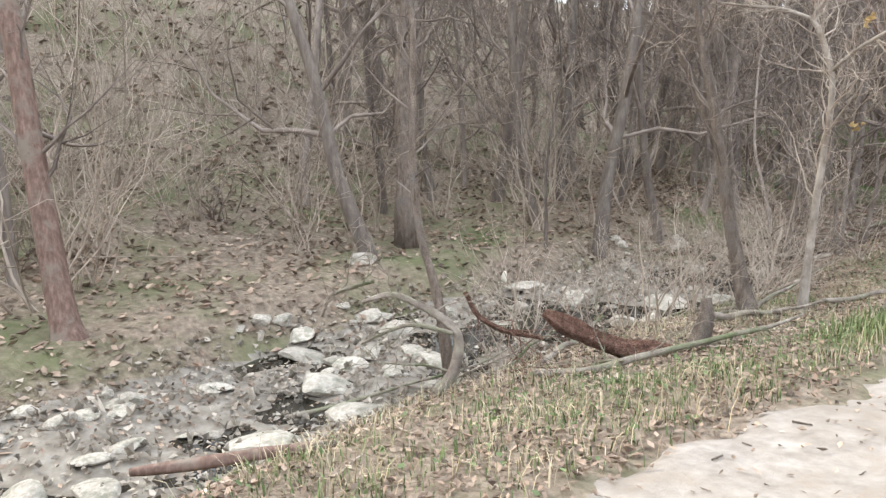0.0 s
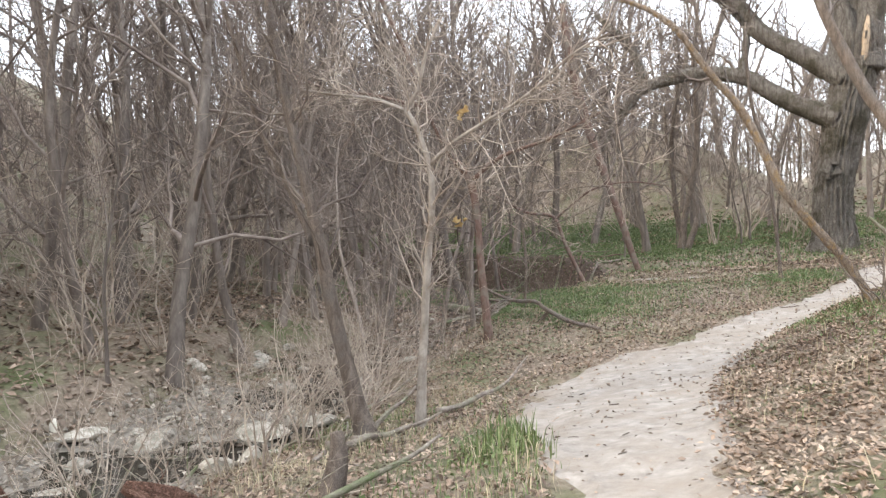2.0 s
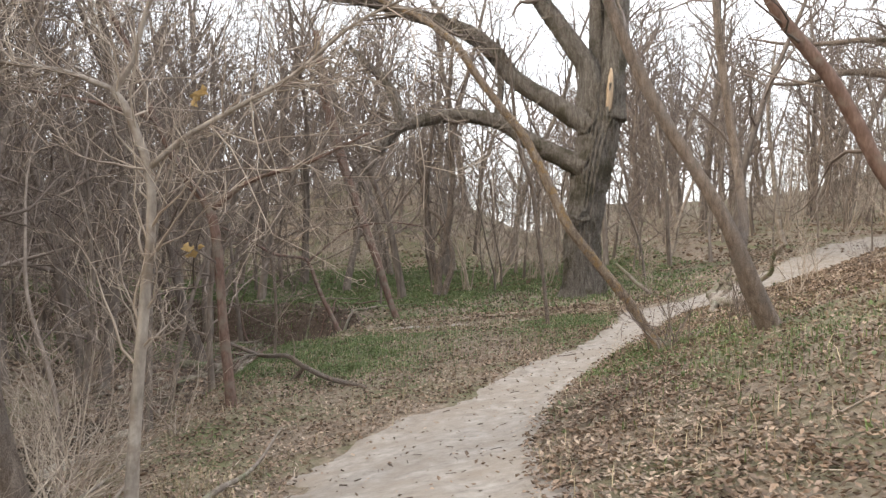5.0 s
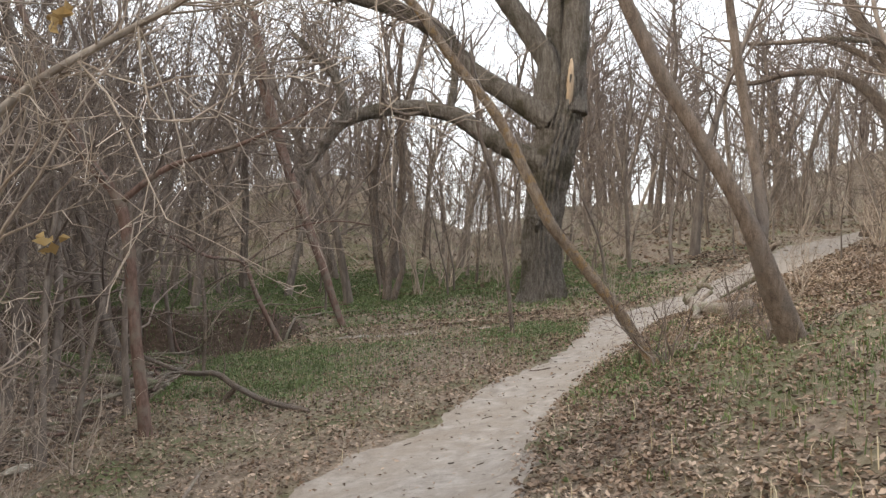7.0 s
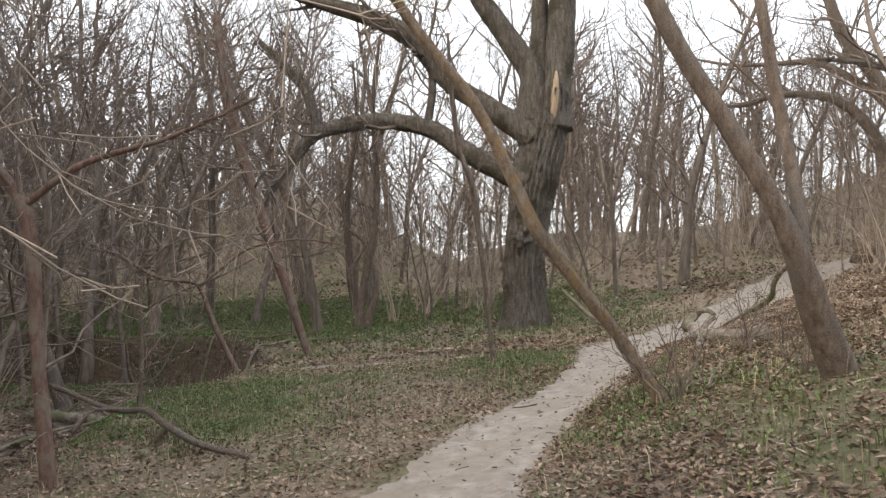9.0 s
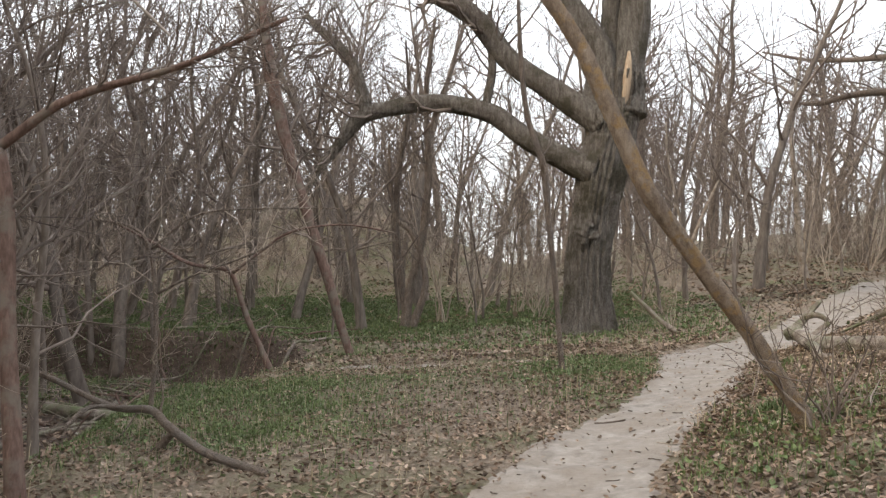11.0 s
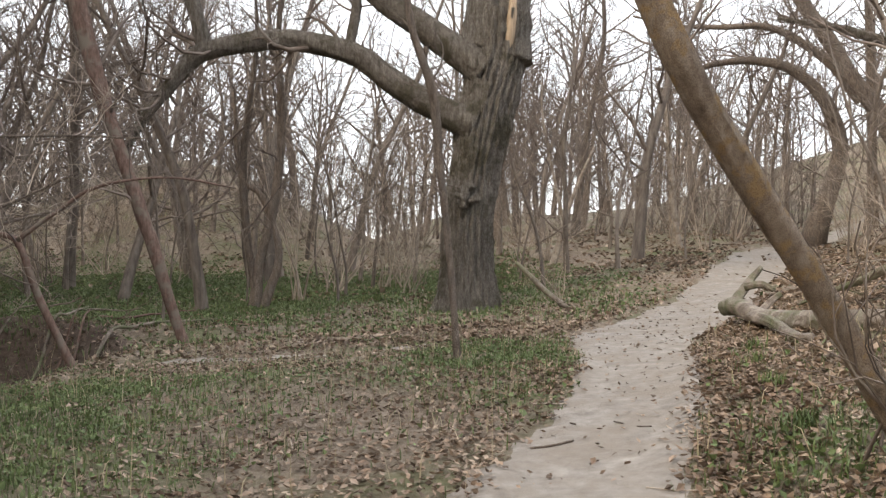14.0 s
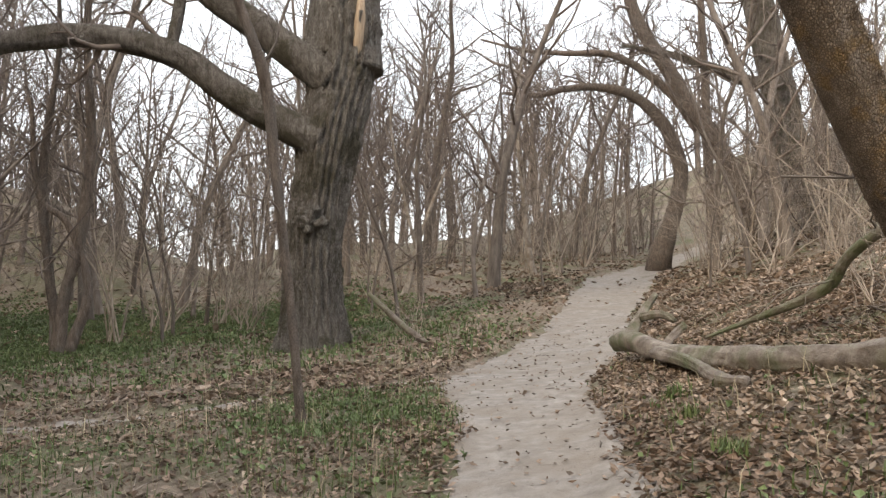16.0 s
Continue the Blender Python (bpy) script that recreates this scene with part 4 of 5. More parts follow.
RED_LOG = [(-2.59, -1.39, 0.16, 0.032), (-2.51, -1.3, 0.09, 0.079), (-2.35, -1.12, -0.03, 0.097), (-2.17, -0.91, -0.14, 0.107), (-2, -0.7, -0.24, 0.102), (-1.9, -0.58, -0.27, 0.06)]
STUMP = [(-1.92, -0.26, -0.26, 0.153), (-1.91, -0.19, -0.1, 0.129), (-1.91, -0.15, 0.04, 0.105), (-1.93, -0.14, 0.19, 0.072)]
DEAD_LIMBS = [
    [(-3.32, -3.04, 0.28, 0.035), (-3.3, -2.97, 0.43, 0.039), (-3.22, -2.84, 0.49, 0.044), (-3.12, -2.68, 0.54, 0.035)],
    [(-2.98, -2.88, 0.43, 0.03), (-2.86, -2.7, 0.48, 0.051), (-2.73, -2.54, 0.4, 0.059), (-2.59, -2.39, 0.27, 0.072), (-2.52, -2.33, 0.14, 0.076), (-2.51, -2.4, -0.11, 0.084), (-2.55, -2.54, -0.35, 0.084)],
    [(-2.61, -2.19, 0.46, 0.043), (-2.53, -2.13, 0.28, 0.047), (-2.4, -1.99, 0.17, 0.047), (-2.22, -1.76, 0.1, 0.039)],
    [(-2.47, -2.42, 0.21, 0.042), (-2.65, -2.65, 0.28, 0.037), (-2.77, -2.82, 0.23, 0.029), (-2.86, -2.97, 0.15, 0.021)],
    [(-2.62, -3.83, -0.36, 0.03), (-2.72, -3.99, -0.44, 0.034), (-2.81, -4.16, -0.57, 0.037), (-2.88, -4.3, -0.67, 0.03)]]
FLAT_LOG = [(-2.66, -4.72, -0.24, 0.034), (-2.47, -4.44, -0.21, 0.058), (-2.23, -4.1, -0.16, 0.064), (-2, -3.77, -0.12, 0.051), (-1.94, -3.69, -0.11, 0.031)]
GROUND_BRANCH = [
    [(-1.85, 7.71, -0.42, 0.034), (-1.97, 7.86, -0.41, 0.048), (-2.49, 8.22, -0.29, 0.052), (-2.98, 8.69, -0.19, 0.057), (-3.33, 9.07, -0.1, 0.052), (-3.83, 9.34, -0.12, 0.046), (-4.58, 9.69, 0.07, 0.044), (-5.17, 9.95, 0.2, 0.03)],
    [(-2.95, 8.69, -0.21, 0.041), (-3.08, 8.79, -0.34, 0.054), (-3.14, 8.79, -0.38, 0.05)],
    [(-3.28, 9.07, -0.1, 0.035), (-3.69, 9.25, -0.11, 0.032), (-4.01, 9.23, -0.13, 0.032), (-4.09, 8.93, -0.29, 0.034)]]
SAP3 = [
    [(-4.04, 10.75, -0.94, 0.039), (-4.02, 10.73, -0.3, 0.03), (-3.99, 10.73, 0.25, 0.028), (-4, 10.71, 0.92, 0.028), (-4.09, 10.7, 1.47, 0.022), (-4.29, 10.68, 1.69, 0.017), (-4.76, 10.65, 1.77, 0.011)],
    [(-4.07, 10.7, 1.44, 0.017), (-3.55, 10.73, 1.84, 0.014), (-2.72, 10.77, 1.93, 0.011), (-1.94, 10.82, 1.94, 0.008)],
    [(-4, 10.71, 0.93, 0.019), (-3.59, 10.74, 1.15, 0.014), (-2.99, 10.77, 1.38, 0.011), (-2.44, 10.8, 1.66, 0.008)]]
YLEAVES = [(-1.94, 2.16, 1.53, 0.025), (-1.85, 2.16, 2.5, 0.02)]
WHITE = [(-7.32, 2.21, -0.48, 0.053)]
STONES = [(-6.02, -1.88, 0.32), (-4.88, -2.21, 0.36), (-4.06, -3.3, 0.31), (-4.62, -4.29, 0.18), (-4.13, -2.38, 0.29), (-5.58, -3.12, 0.18), (-8.24, 0.19, 0.3), (-6.17, -0.56, 0.32), (-4.89, -1.46, 0.18), (-6.99, 2.36, 0.39), (-6.11, 2.46, 0.25), (-5.07, 3.32, 0.4), (-4.27, 2.55, 0.22), (-7.92, 5.6, 0.58), (-5.35, -4.09, 0.16), (-4.69, -3.72, 0.1), (-5.36, -4.41, 0.15), (-5.56, -1.3, 0.23), (-5.84, 0.83, 0.22), (-4.8, 4.12, 0.29)]



def dead_wood(name, label, category, lines, mat, sides=12, lump=0.15, furrow=0.0, names=("log", "branch"), twigs=0, seed=1, group="", girth=1.0):
    rng = np.random.default_rng(seed)
    root = thing(name, label, category, group, at=lines[0][0][:3])
    for i, ln in enumerate(lines):
        q = smooth_line(ln, 0.04)
        q[:, 3] *= girth
        q[:, :3] -= np.array(lines[0][0][:3])
        s = Soup()
        tube(s, q, sides, lump, furrow, 9, rng)
        part(names[0] if i == 0 else names[1], s, mat, root)
        if twigs:
            t = Soup()
            twigs_on(t, rng, q, twigs, (0.3, 0.9), 0.005, 0.1, (3, 2), 0.02)
            tagged(part("twig_spray", t, mat, root), kind="stuff")
    return root


def rest(line, lift=0.5):
    """Lays a line on the ground where it would sink below it."""
    return [(x, y, max(z, ground_z(x, y) + r * lift), r) for x, y, z, r in line]


def lay(line, over=0.0, lift=0.6):
    """Drops a line onto the ground, raised by over at its start and falling off along it."""
    n = len(line) - 1
    return [(x, y, ground_z(x, y) + r * lift + over * (1 - i / n), r) for i, (x, y, z, r) in enumerate(line)]


dead_wood("fallen_log", "bleached fallen log with broken branches beside the path", "log", [rest(LOG_MAIN)] + [rest(b) for b in LOG_BRANCHES], DEADWOOD, 22, 0.24, 0.02, seed=31)
dead_wood("fallen_log", "mossy fallen branch lying up the leafy bank", "log", [rest(MOSSY_LOG)], DEADWOOD, 14, 0.2, 0.01, seed=32, twigs=4, girth=0.62)
dead_wood("rotten_log", "rotten red-brown log with cracked crumbling wood", "log", [rest(RED_LOG, 0.3)], ROTTEN, 26, 0.42, 0.03, seed=33, girth=0.8)
dead_wood("stump", "short broken weathered stump in the leaves", "stump", [[(*STUMP[0][:2], ground_z(*STUMP[0][:2]) - 0.1, STUMP[0][3] * 1.3)] + STUMP], BARK_BROWN, 16, 0.35, 0.02, seed=34, names=("trunk", "branch"), girth=0.65)
for i, ln in enumerate(DEAD_LIMBS):
    dead_wood("dead_branch", "weathered crooked dead branch lying over the creek's edge", "branch", [rest(ln, 0.6)], DEADWOOD if i != 2 else ROTTEN, 12, 0.34, 0.008, seed=35 + i, names=("branch", "branch"), twigs=7, group="dead branches", girth=0.42)
dead_wood("fallen_log", "half-sunken dark red log along the water", "log", [rest(FLAT_LOG, 0.1)], BARK_RED, 14, 0.3, 0.01, seed=45, girth=0.6)
dead_wood("fallen_branch", "long grey fallen branch propped on the green bank", "branch", [rest(b, 0.4) for b in GROUND_BRANCH], BARK_BROWN, 12, 0.12, 0.004, seed=46, names=("branch", "fork"), twigs=3, girth=0.68)
tree("sapling", "thin sapling with long level twigs over the grass", SAP3, BARK_BROWN, TWIG_PALE, 24, 7, 0.1, 0, 10, (0.4, 1.2))

dead_wood("fallen_branch", "pale broken branch propped at the foot of the old tree", "branch", [[(2.75, 19.3, 1.0, 0.06), (3.0, 19.2, 0.75, 0.09), (3.3, 19.1, 0.45, 0.1), (3.65, 19.0, ground_z(3.65, 19.0) + 0.04, 0.09)]], DEADWOOD, 10, 0.2, seed=47, names=("branch", "fork"), twigs=4, girth=0.5)
dead_wood("fallen_log", "long pale log lying along the water's edge", "log", [lay([(-7.4, 14.6, 0, 0.09), (-6.2, 14.3, 0, 0.1), (-5.2, 14.1, 0, 0.09), (-4.4, 13.6, 0, 0.06)], 0.1)], DEADWOOD, 12, 0.2, seed=48, twigs=3)
drift = np.random.default_rng(51)
for k in range(86):
    if k < 34:
        x, y = drift.uniform(-10.5, -4.2), drift.uniform(14.0, 21.5)
    elif k < 74:
        x, y = drift.uniform(-7.6, -4.3), drift.uniform(9.5, 18.0)
    else:
        x, y = drift.uniform(-4.6, -1.6), drift.uniform(-3.0, 3.2)
    a, n = drift.uniform(0, math.pi), 7
    length, r0 = drift.uniform(0.8, 2.8), drift.uniform(0.012, 0.045)
    z_end = drift.uniform(0.0, 0.35)
    ln = []
    bend = drift.normal(0, 0.25)
    for i in range(n):
        t = i / (n - 1)
        px, py = x + math.cos(a + bend * t) * length * t, y + math.sin(a + bend * t) * length * t
        ln.append((px, py, max(ground_z(px, py) + 0.6 * r0 + z_end * t * t + 0.06 * drift.uniform(), -1.4), r0 * (1 - 0.7 * t)))
    dead_wood("dead_branch", "dark dead branch in a drift of washed-up wood" if k < 74 else "dry grey dead branch among the stones", "branch", [ln], BARK_RED if k % 3 == 0 and k < 74 else DEADWOOD, 7, 0.15, 0,
              seed=60 + k, names=("branch", "branch"), twigs=3, group="driftwood")

# ---- stones in the creek ----
def stone_mesh(seed, flat):
    bm = bmesh.new()
    bmesh.ops.create_icosphere(bm, subdivisions=3, radius=1.0)
    rng = np.random.default_rng(seed)
    planes = [(rng.normal(0, 1, 3), rng.uniform(0.55, 0.9)) for _ in range(9)]
    off = rng.uniform(0, 90)
    for v in bm.verts:
        p = np.array(v.co)
        for n, d in planes:
            n = n / np.linalg.norm(n)
            over = p @ n - d
            if over > 0:
                p = p - n * over * 0.92
        p = p * (1 + 0.06 * noise.noise(Vector(p * 3 + off)))
        v.co = (p[0], p[1] * 0.8, p[2] * flat)
    me = bpy.data.meshes.new("stone")
    bm.to_mesh(me)
    bm.free()
    me.materials.append(STONE)
    return me


stone_shapes = [stone_mesh(300 + k, f) for k, f in enumerate((0.22, 0.3, 0.26, 0.45, 0.6))]
stone_rng = random.Random(8)


def stone(x, y, r, shape, label):
    ob = tagged(new("stone", shape), label, "stone", "creek stones")
    ob.location = (x, y, ground_z(x, y) + r * 0.12)
    ob.rotation_euler = (stone_rng.uniform(-0.22, 0.22), stone_rng.uniform(-0.22, 0.22), stone_rng.uniform(0, 6.3))
    ob.scale = (r, r * stone_rng.uniform(0.8, 1.1), r * stone_rng.uniform(0.8, 1.2))
    return ob


for i, (x, y, r) in enumerate(STONES):
    stone(x, y, min(r, 0.36) * 1.1 * (0.5 if y > 5 else 1), stone_shapes[i % 3], "pale flat limestone slab in the creek bed")
made = 0
while made < 130:
    y = stone_rng.uniform(-7, 9) if made < 105 else stone_rng.uniform(9, 19)
    x = stone_rng.uniform(-9, -2)
    d, _ = creek_distance(np.array([x]), np.array([y]))
    if d[0] > 1.7:
        continue
    made += 1
    r = stone_rng.choice((0.06, 0.08, 0.1, 0.13, 0.18, 0.25))
    stone(x, y, r, stone_rng.choice(stone_shapes), "small rounded grey creek stone" if r < 0.12 else "pale broken limestone rock in the creek bed")


# ---- leaves, grass and litter ----
def cloud(rng, n, x0, x1, y0, y1, keep):
    x, y = rng.uniform(x0, x1, n), rng.uniform(y0, y1, n)
    k = rng.uniform(0, 1, n) < keep(x, y)
    return x[k], y[k]


def flat_pieces(name, rng, x, y, size, mat, label, category, tilt=0.35, lift=0.012, curl=0.25, slim=0.6, base_z=None):
    """Small folded leaves lying about, joined into one mesh."""
    n = len(x)
    z = land(x, y) if base_z is None else base_z
    px = in_path(x, y)
    z = np.where(px > -0.5, np.maximum(z, path_z(x, y)), z)
    a = rng.uniform(0, 2 * math.pi, n)
    L = rng.uniform(0.6, 1.4, n) * size
    W = L * slim * rng.uniform(0.7, 1.2, n)
    c = rng.normal(0, curl, n) + curl
    f = np.stack([np.cos(a), np.sin(a), rng.normal(0, tilt, n)], 1)
    f /= np.linalg.norm(f, axis=1)[:, None]
    s = np.stack([-np.sin(a), np.cos(a), rng.normal(0, tilt, n)], 1)
    s -= f * (f * s).sum(1)[:, None]
    s /= np.linalg.norm(s, axis=1)[:, None]
    up = np.cross(f, s)
    o = np.stack([x, y, z + lift + np.abs(f[:, 2]) * L * 0.4], 1)
    L, W, c = L[:, None], W[:, None], c[:, None]
    v = np.stack([o - f * L * 0.5 + up * L * c * 0.3, o, o + f * L * 0.5 + up * L * c * 0.5,
                  o + s * W * 0.5 + f * L * 0.08 + up * W * np.abs(c), o - s * W * 0.5 - f * L * 0.05 + up * W * c], 1).reshape(-1, 3)
    b = np.arange(n) * 5
    faces = np.concatenate([np.stack([b, b + 1, b + 3], 1), np.stack([b + 1, b + 2, b + 3], 1), np.stack([b, b + 4, b + 1], 1), np.stack([b + 1, b + 4, b + 2], 1)])
    me = bpy.data.meshes.new(name)
    me.from_pydata(v.tolist(), [], faces.tolist())
    me.materials.append(mat)
    return tagged(new(name, me), label, category, kind="stuff")


def blades(name, rng, x, y, height, mat, label, category, width=0.006, bow=0.5):
    """Bent grass blades, joined into one mesh."""
    n = len(x)
    z = land(x, y) - 0.01
    a = rng.uniform(0, 2 * math.pi, n)
    h = height * rng.uniform(0.4, 1.3, n)
    d = np.stack([np.cos(a), np.sin(a), 0 * a], 1)
    s = np.stack([-np.sin(a), np.cos(a), 0 * a], 1) * (width * rng.uniform(0.6, 1.4, n))[:, None]
    o = np.stack([x, y, z], 1)
    k = (rng.uniform(0.1, 1.0, n) * bow)[:, None]
    upv = np.array([0, 0, 1.0])
    m1 = o + upv * (h * 0.55)[:, None] + d * h[:, None] * k * 0.35
    t = o + upv * (h * 0.95)[:, None] * (1 - 0.35 * k) + d * h[:, None] * k
    v = np.stack([o - s, o + s, m1 + s * 0.8, m1 - s * 0.8, t], 1).reshape(-1, 3)
    b = np.arange(n) * 5
    faces = np.stack([b, b + 1, b + 2, b + 3], 1).tolist() + np.stack([b + 3, b + 2, b + 4], 1).tolist()
    me = bpy.data.meshes.new(name)
    me.from_pydata(v.tolist(), [], faces)
    me.materials.append(mat)
    return tagged(new(name, me), label, category, kind="stuff")


def spot(x, y, cx, cy, rx, ry):
    return np.exp(-(((x - cx) / rx) ** 2 + ((y - cy) / ry) ** 2) * 1.2)


def green(x, y):
    """How green the ground is: patches of spring growth."""
    g = spot(x, y, -2.9, 10.7, 1.55, 1.9) * 1.5 + spot(x, y, -0.8, 1.4, 0.6, 1.3) + spot(x, y, 1.0, 11.6, 0.9, 1.3) * 0.75 + spot(x, y, 1.9, 8.0, 0.5, 0.9) * 0.25
    g = g + spot(x, y, -1.2, -2.6, 0.9, 1.8) * 0.6 + spot(x, y, -7.5, -3.5, 1.2, 3) * 0.4 + spot(x, y, -9, 28, 13, 9) * 1.1 + spot(x, y, 1.5, 13, 1.5, .6) * 0.5 + spot(x, y, -3.2, 2.6, 0.9, 1.2) * 0.5
    g = g + spot(x, y, 2.8, 10.0, 0.8, 1.2) * 0.03 + spot(x, y, 2.0, 5.5, 1.0, 2.5) * 0.07 + spot(x, y, 1.45, 6.8, 0.5, 1.1) * 0.7 + spot(x, y, 2.3, 7.6, 0.9, 1.2) * 0.35 + spot(x, y, 2.5, 4.6, 1.6, 2.6) * 0.16 + 0.22 * step(18, 22, y)
    return np.clip(g * (0.55 + 1.5 * (vnoise(x * 0.9, y * 0.9, 31) + 0.3)) * (0.4 + 1.6 * (vnoise(x * 3, y * 3, 32) + 0.4)), 0, 1)


def open_ground(x, y):
    p = in_path(x, y)
    d, _ = creek_distance(x, y)
    return (1 - step(-0.2, 0.14, p)) * (0.15 + 0.85 * np.maximum(step(0.8, 1.8, d), 0.7 * step(4, 8, y)))


leaf_rng = np.random.default_rng(71)
litter = lambda x, y: np.clip(open_ground(x, y) * (1 - 0.8 * green(x, y)) * (0.6 + 1.0 * (vnoise(x * 1.3, y * 1.3, 33) + 0.4)) + 0.012, 0, 1)
for name, n, box, size in (("leaf_litter", 84000, (0.2, 7.0, -3, 16), 0.043), ("leaf_litter", 30000, (1.2, 6, 6.5, 13.5), 0.05), ("leaf_litter", 90000, (-6, 1.8, -6, 15), 0.047), ("leaf_litter", 24000, (-6, 12, 14, 27), 0.09),
                           ("leaf_litter", 15000, (-15, -5, -9, 14), 0.11), ("leaf_litter", 12000, (-15, -5, 8, 22), 0.09), ("leaf_litter", 16000, (-24, 24, 24, 46), 0.17), ("leaf_litter", 15000, (-38, -13, -14, 34), 0.2), ("leaf_litter", 16000, (7, 28, 2, 30), 0.13)):
    x, y = cloud(leaf_rng, n, *box, litter)
    flat_pieces(name, leaf_rng, x, y, size, LEAF, "dry brown fallen leaves strewn over the ground", "leaf litter")
x, y = cloud(leaf_rng, 80000, -5, 4.5, -5, 15, lambda x, y: green(x, y) * open_ground(x, y) * (0.25 + 0.75 * step(3, 6, y)))
flat_pieces("green_herbs", leaf_rng, x, y, 0.04, HERB, "low green herbs sprouting through the leaves", "herbs", 0.6, 0.03, 0.3, 0.8)
x, y = cloud(leaf_rng, 80000, -22, 6, 16, 38, lambda x, y: green(x, y) * open_ground(x, y))
flat_pieces("green_herbs", leaf_rng, x, y, 0.07, HERB, "green ground cover on the flat beyond the creek", "herbs", 0.5, 0.05, 0.3, 0.8)
x, y = cloud(leaf_rng, 190000, -5, 4.5, -6, 15, lambda x, y: np.clip(green(x, y) * 1.1, 0, 1) * open_ground(x, y))
blades("grass", leaf_rng, x, y, 0.11, GRASS, "short fresh spring grass", "grass", 0.004, 0.7)
x, y = cloud(leaf_rng, 150000, -18, 5, 15.5, 33, lambda x, y: 0.75 * np.clip(green(x, y) * 1.2, 0, 1) * open_ground(x, y))
blades("grass", leaf_rng, x, y, 0.15, GRASS, "soft spring grass on the flat beyond the creek", "grass", 0.009, 0.7)
x, y = cloud(leaf_rng, 2600, -1.3, -0.25, 0.2, 2.6, lambda x, y: spot(x, y, -0.8, 1.5, 0.5, 0.9) * open_ground(x, y))
blades("grass", leaf_rng, x, y, 0.24, GRASS, "taller bright green grass at the path's edge", "grass", 0.005, 0.5)
x, y = cloud(leaf_rng, 12000, -4, -0.2, -5, 4.5, lambda x, y: open_ground(x, y) * np.clip(0.1 + 2.2 * vnoise(x * 1.7, y * 1.7, 36), 0, 1))
blades("dry_grass", leaf_rng, x, y, 0.16, STRAW, "matted dry straw-coloured grass beside the creek", "grass", 0.003, 1.1)
x, y = cloud(leaf_rng, 9000, -4.5, 5, -6, 16, lambda x, y: open_ground(x, y) * (0.2 + 0.6 * (vnoise(x * 0.8, y * 0.8, 35) + 0.4)))
blades("dry_grass", leaf_rng, x, y, 0.2, STRAW, "scattered dry straw-coloured grass", "grass", 0.003, 0.9)
x, y = cloud(leaf_rng, 420, -4, 3, 8.5, 16, lambda x, y: open_ground(x, y) * 0.7)
blades("dry_stalks", leaf_rng, x, y, 0.55, STRAW, "thin dry weed stalks standing in the leaves", "weeds", 0.002, 0.25)
for cx, cy in ((2.97, 10.71), (2.44, 9.39), (2.75, 10.2), (2.0, 8.3)):
    n = 110
    x, y = cx + leaf_rng.normal(0, 0.05, n), cy + leaf_rng.normal(0, 0.05, n)
    blades("grass_tuft", leaf_rng, x, y, 0.11, GRASS, "bright green tuft of grass among dead leaves", "grass", 0.005, 0.6)
    
# gravel and twigs
x, y = cloud(leaf_rng, 26000, -11, -2, -9, 20, lambda x, y: 0.9 * (creek_distance(x, y)[0] < 1.6) * (1 - step(4, 8, y)))
flat_pieces("gravel", leaf_rng, x, y, 0.07, GRAVEL, "grey gravel and chips in the creek bed", "gravel", 0.3, 0.02, 0.5, 0.9)


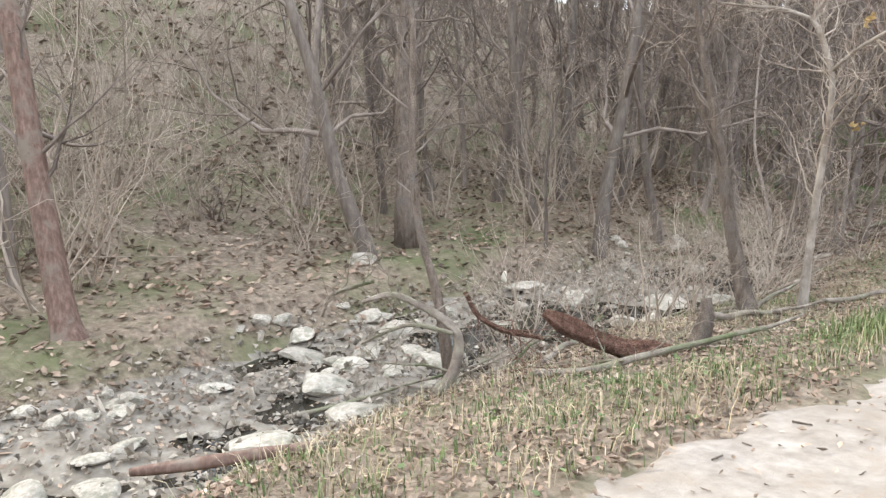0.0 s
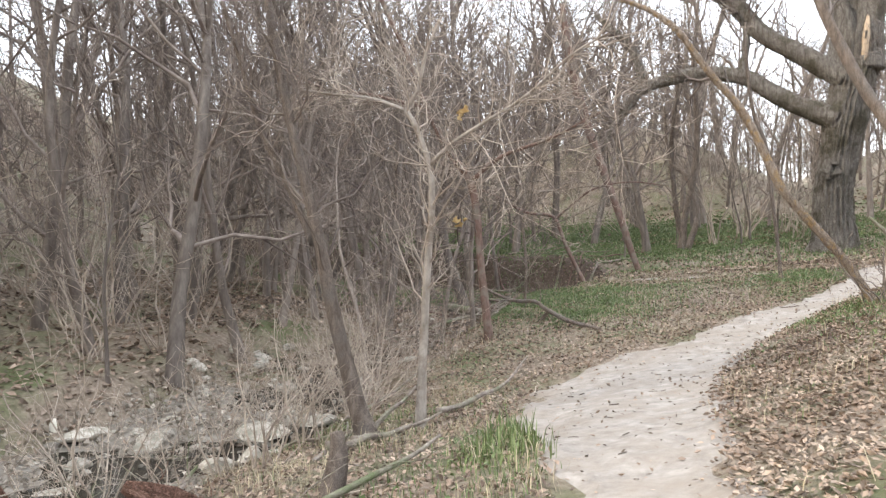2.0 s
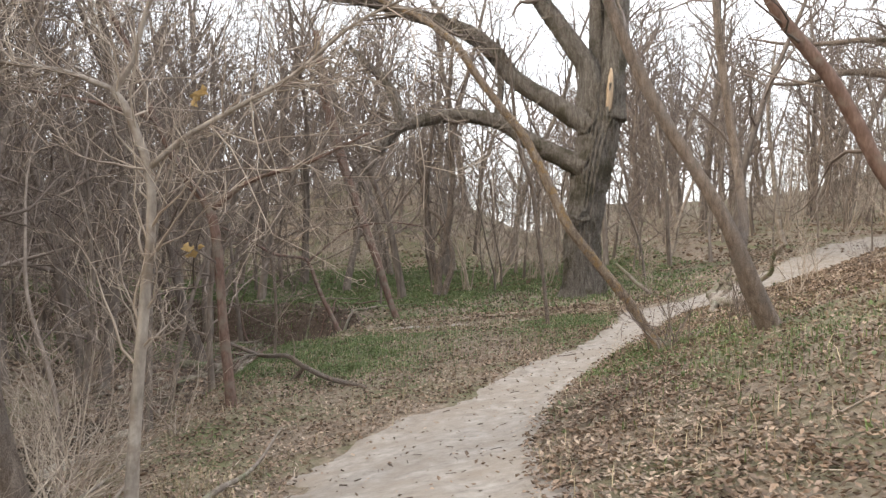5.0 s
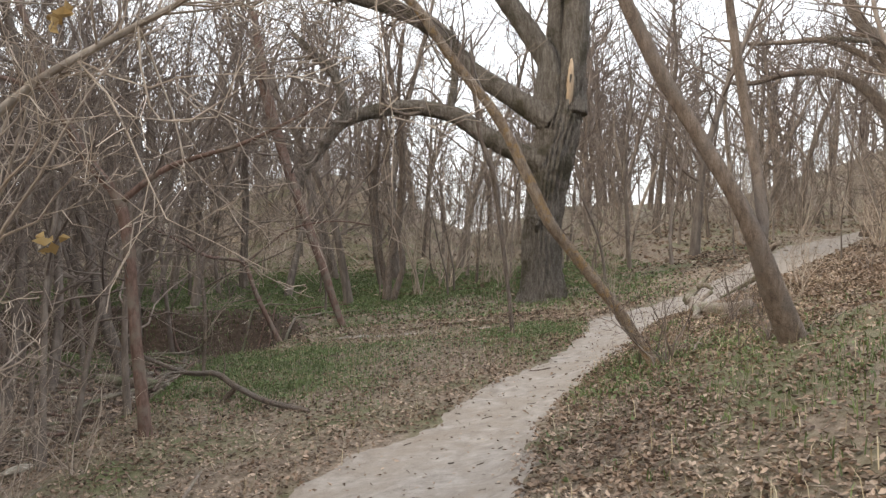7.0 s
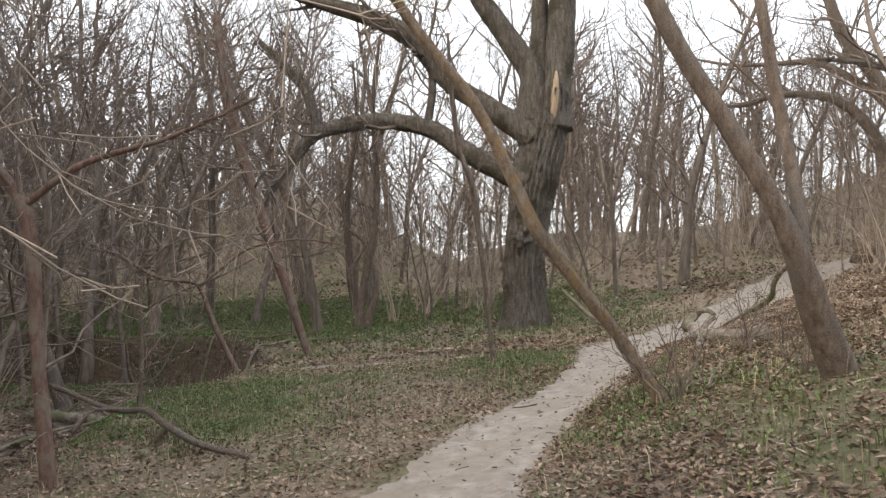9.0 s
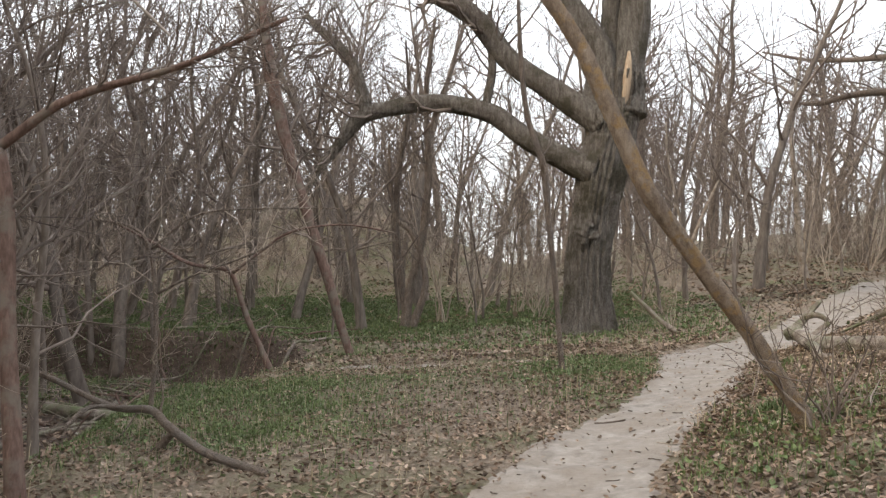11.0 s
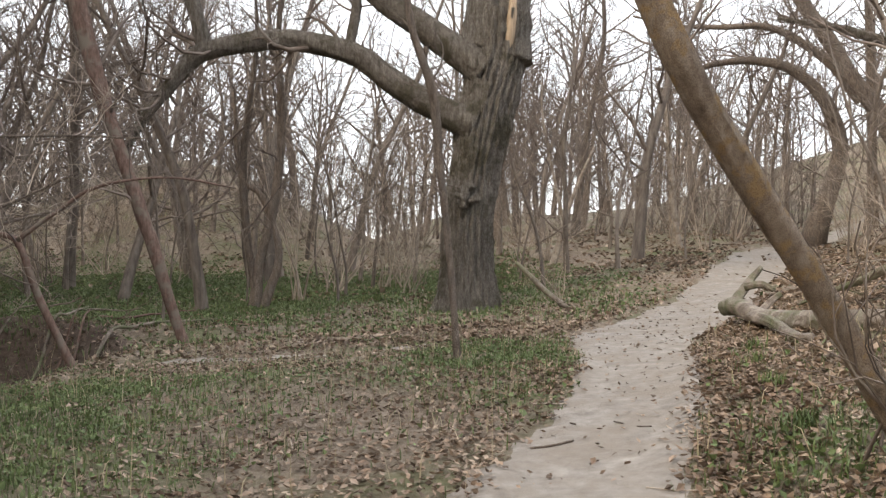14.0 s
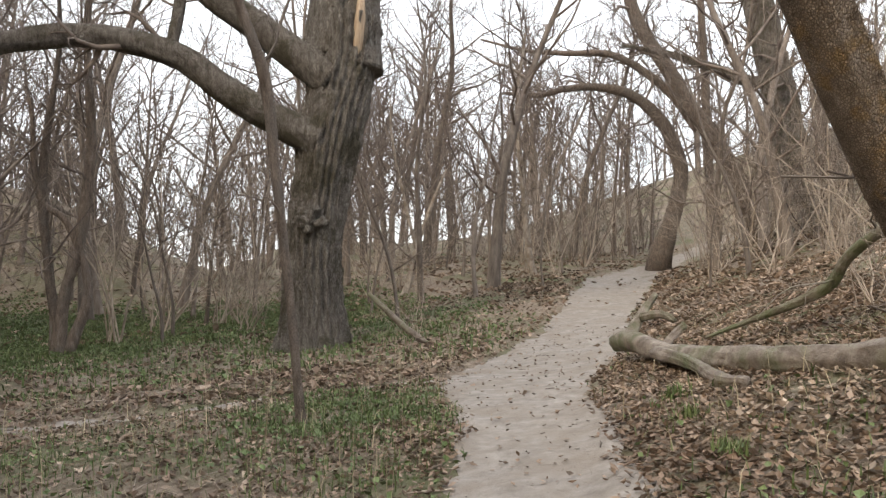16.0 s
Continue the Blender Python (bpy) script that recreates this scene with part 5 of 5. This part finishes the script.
def litter_sticks(name, n, box, keep, label, mat, length):
    rng = np.random.default_rng(n)
    x, y = cloud(rng, n, *box, keep)
    s = Soup()
    for a, b in zip(x, y):
        t, ln = rng.uniform(0, 6.3), rng.uniform(0.4, 1.4) * length
        r = 0.0025 + 0.004 * rng.uniform() ** 2
        pts = []
        for k in range(4):
            u = (k / 3 - 0.5) * ln
            c, d = a + math.cos(t) * u + rng.normal(0, 0.02) * ln, b + math.sin(t) * u + rng.normal(0, 0.02) * ln
            pts.append((c, d, r))
        xs, ys = np.array([p[0] for p in pts]), np.array([p[1] for p in pts])
        zs = np.maximum(land(xs, ys), np.where(in_path(xs, ys) > -0.4, path_z(xs, ys), -9)) + r + 0.004
        thin_tube(s, np.array([(p[0], p[1], z, p[2]) for p, z in zip(pts, zs)]), 4)
    return tagged(part(name, s, mat), label, "twigs", kind="stuff")


litter_sticks("fallen_twigs", 700, (-4, 6, -4, 16), lambda x, y: open_ground(x, y), "small dry twigs lying in the leaves", TWIG_PALE, 0.4)
litter_sticks("path_twigs", 560, (-2, 5, -5, 18), lambda x, y: step(0.0, 0.2, in_path(x, y)), "dark twig bits trodden into the path", BARK_BROWN, 0.075)
x, y = cloud(leaf_rng, 10000, -2, 6, -5, 20, lambda x, y: 0.5 * step(-0.05, 0.1, in_path(x, y)))
flat_pieces("path_crumbs", leaf_rng, x, y, 0.035, LEAF, "crumbs of leaf and bark on the path", "leaf litter", 0.2, 0.006)
stick = [(0.72, 9.02, 0), (0.85, 9.05, 0), (1.0, 9.09, 0)]
dead_wood("stick", "short dark stick lying on the path", "stick", [[(a, b, float(path_z(np.array([a]), np.array([b]))[0]) + 0.008, 0.007) for a, b, _ in stick]], BARK_BROWN, 7, 0.2, names=("stick", "stick"))

# ---- small things ----
for c in YLEAVES:
    rng = np.random.default_rng(int(c[2] * 100))
    n = 7
    x, y = c[0] + rng.normal(0, 0.03, n), c[1] + rng.normal(0, 0.03, n)
    ob = flat_pieces("withered_leaf", rng, x, y, 0.07, YELLOW, "withered yellow leaves hanging on a bare twig", "leaf", 0.8, 0, 0.5, 0.6, c[2] + rng.normal(0, 0.03, n))
    tagged(ob, kind="thing")
s = Soup()
c = WHITE[0]
z0 = ground_z(c[0], c[1])
tube(s, smooth_line([(0, 0, -0.03, 0.04), (0.01, 0, 0.06, 0.045), (0.03, 0, 0.15, 0.02)], 0.03), 8, 0.3, rng=np.random.default_rng(2))
ob = part("litter_scrap", s, CREAM)
ob.location = (c[0], c[1], z0)
tagged(ob, "small cream-coloured scrap lying on the ground", "scrap")
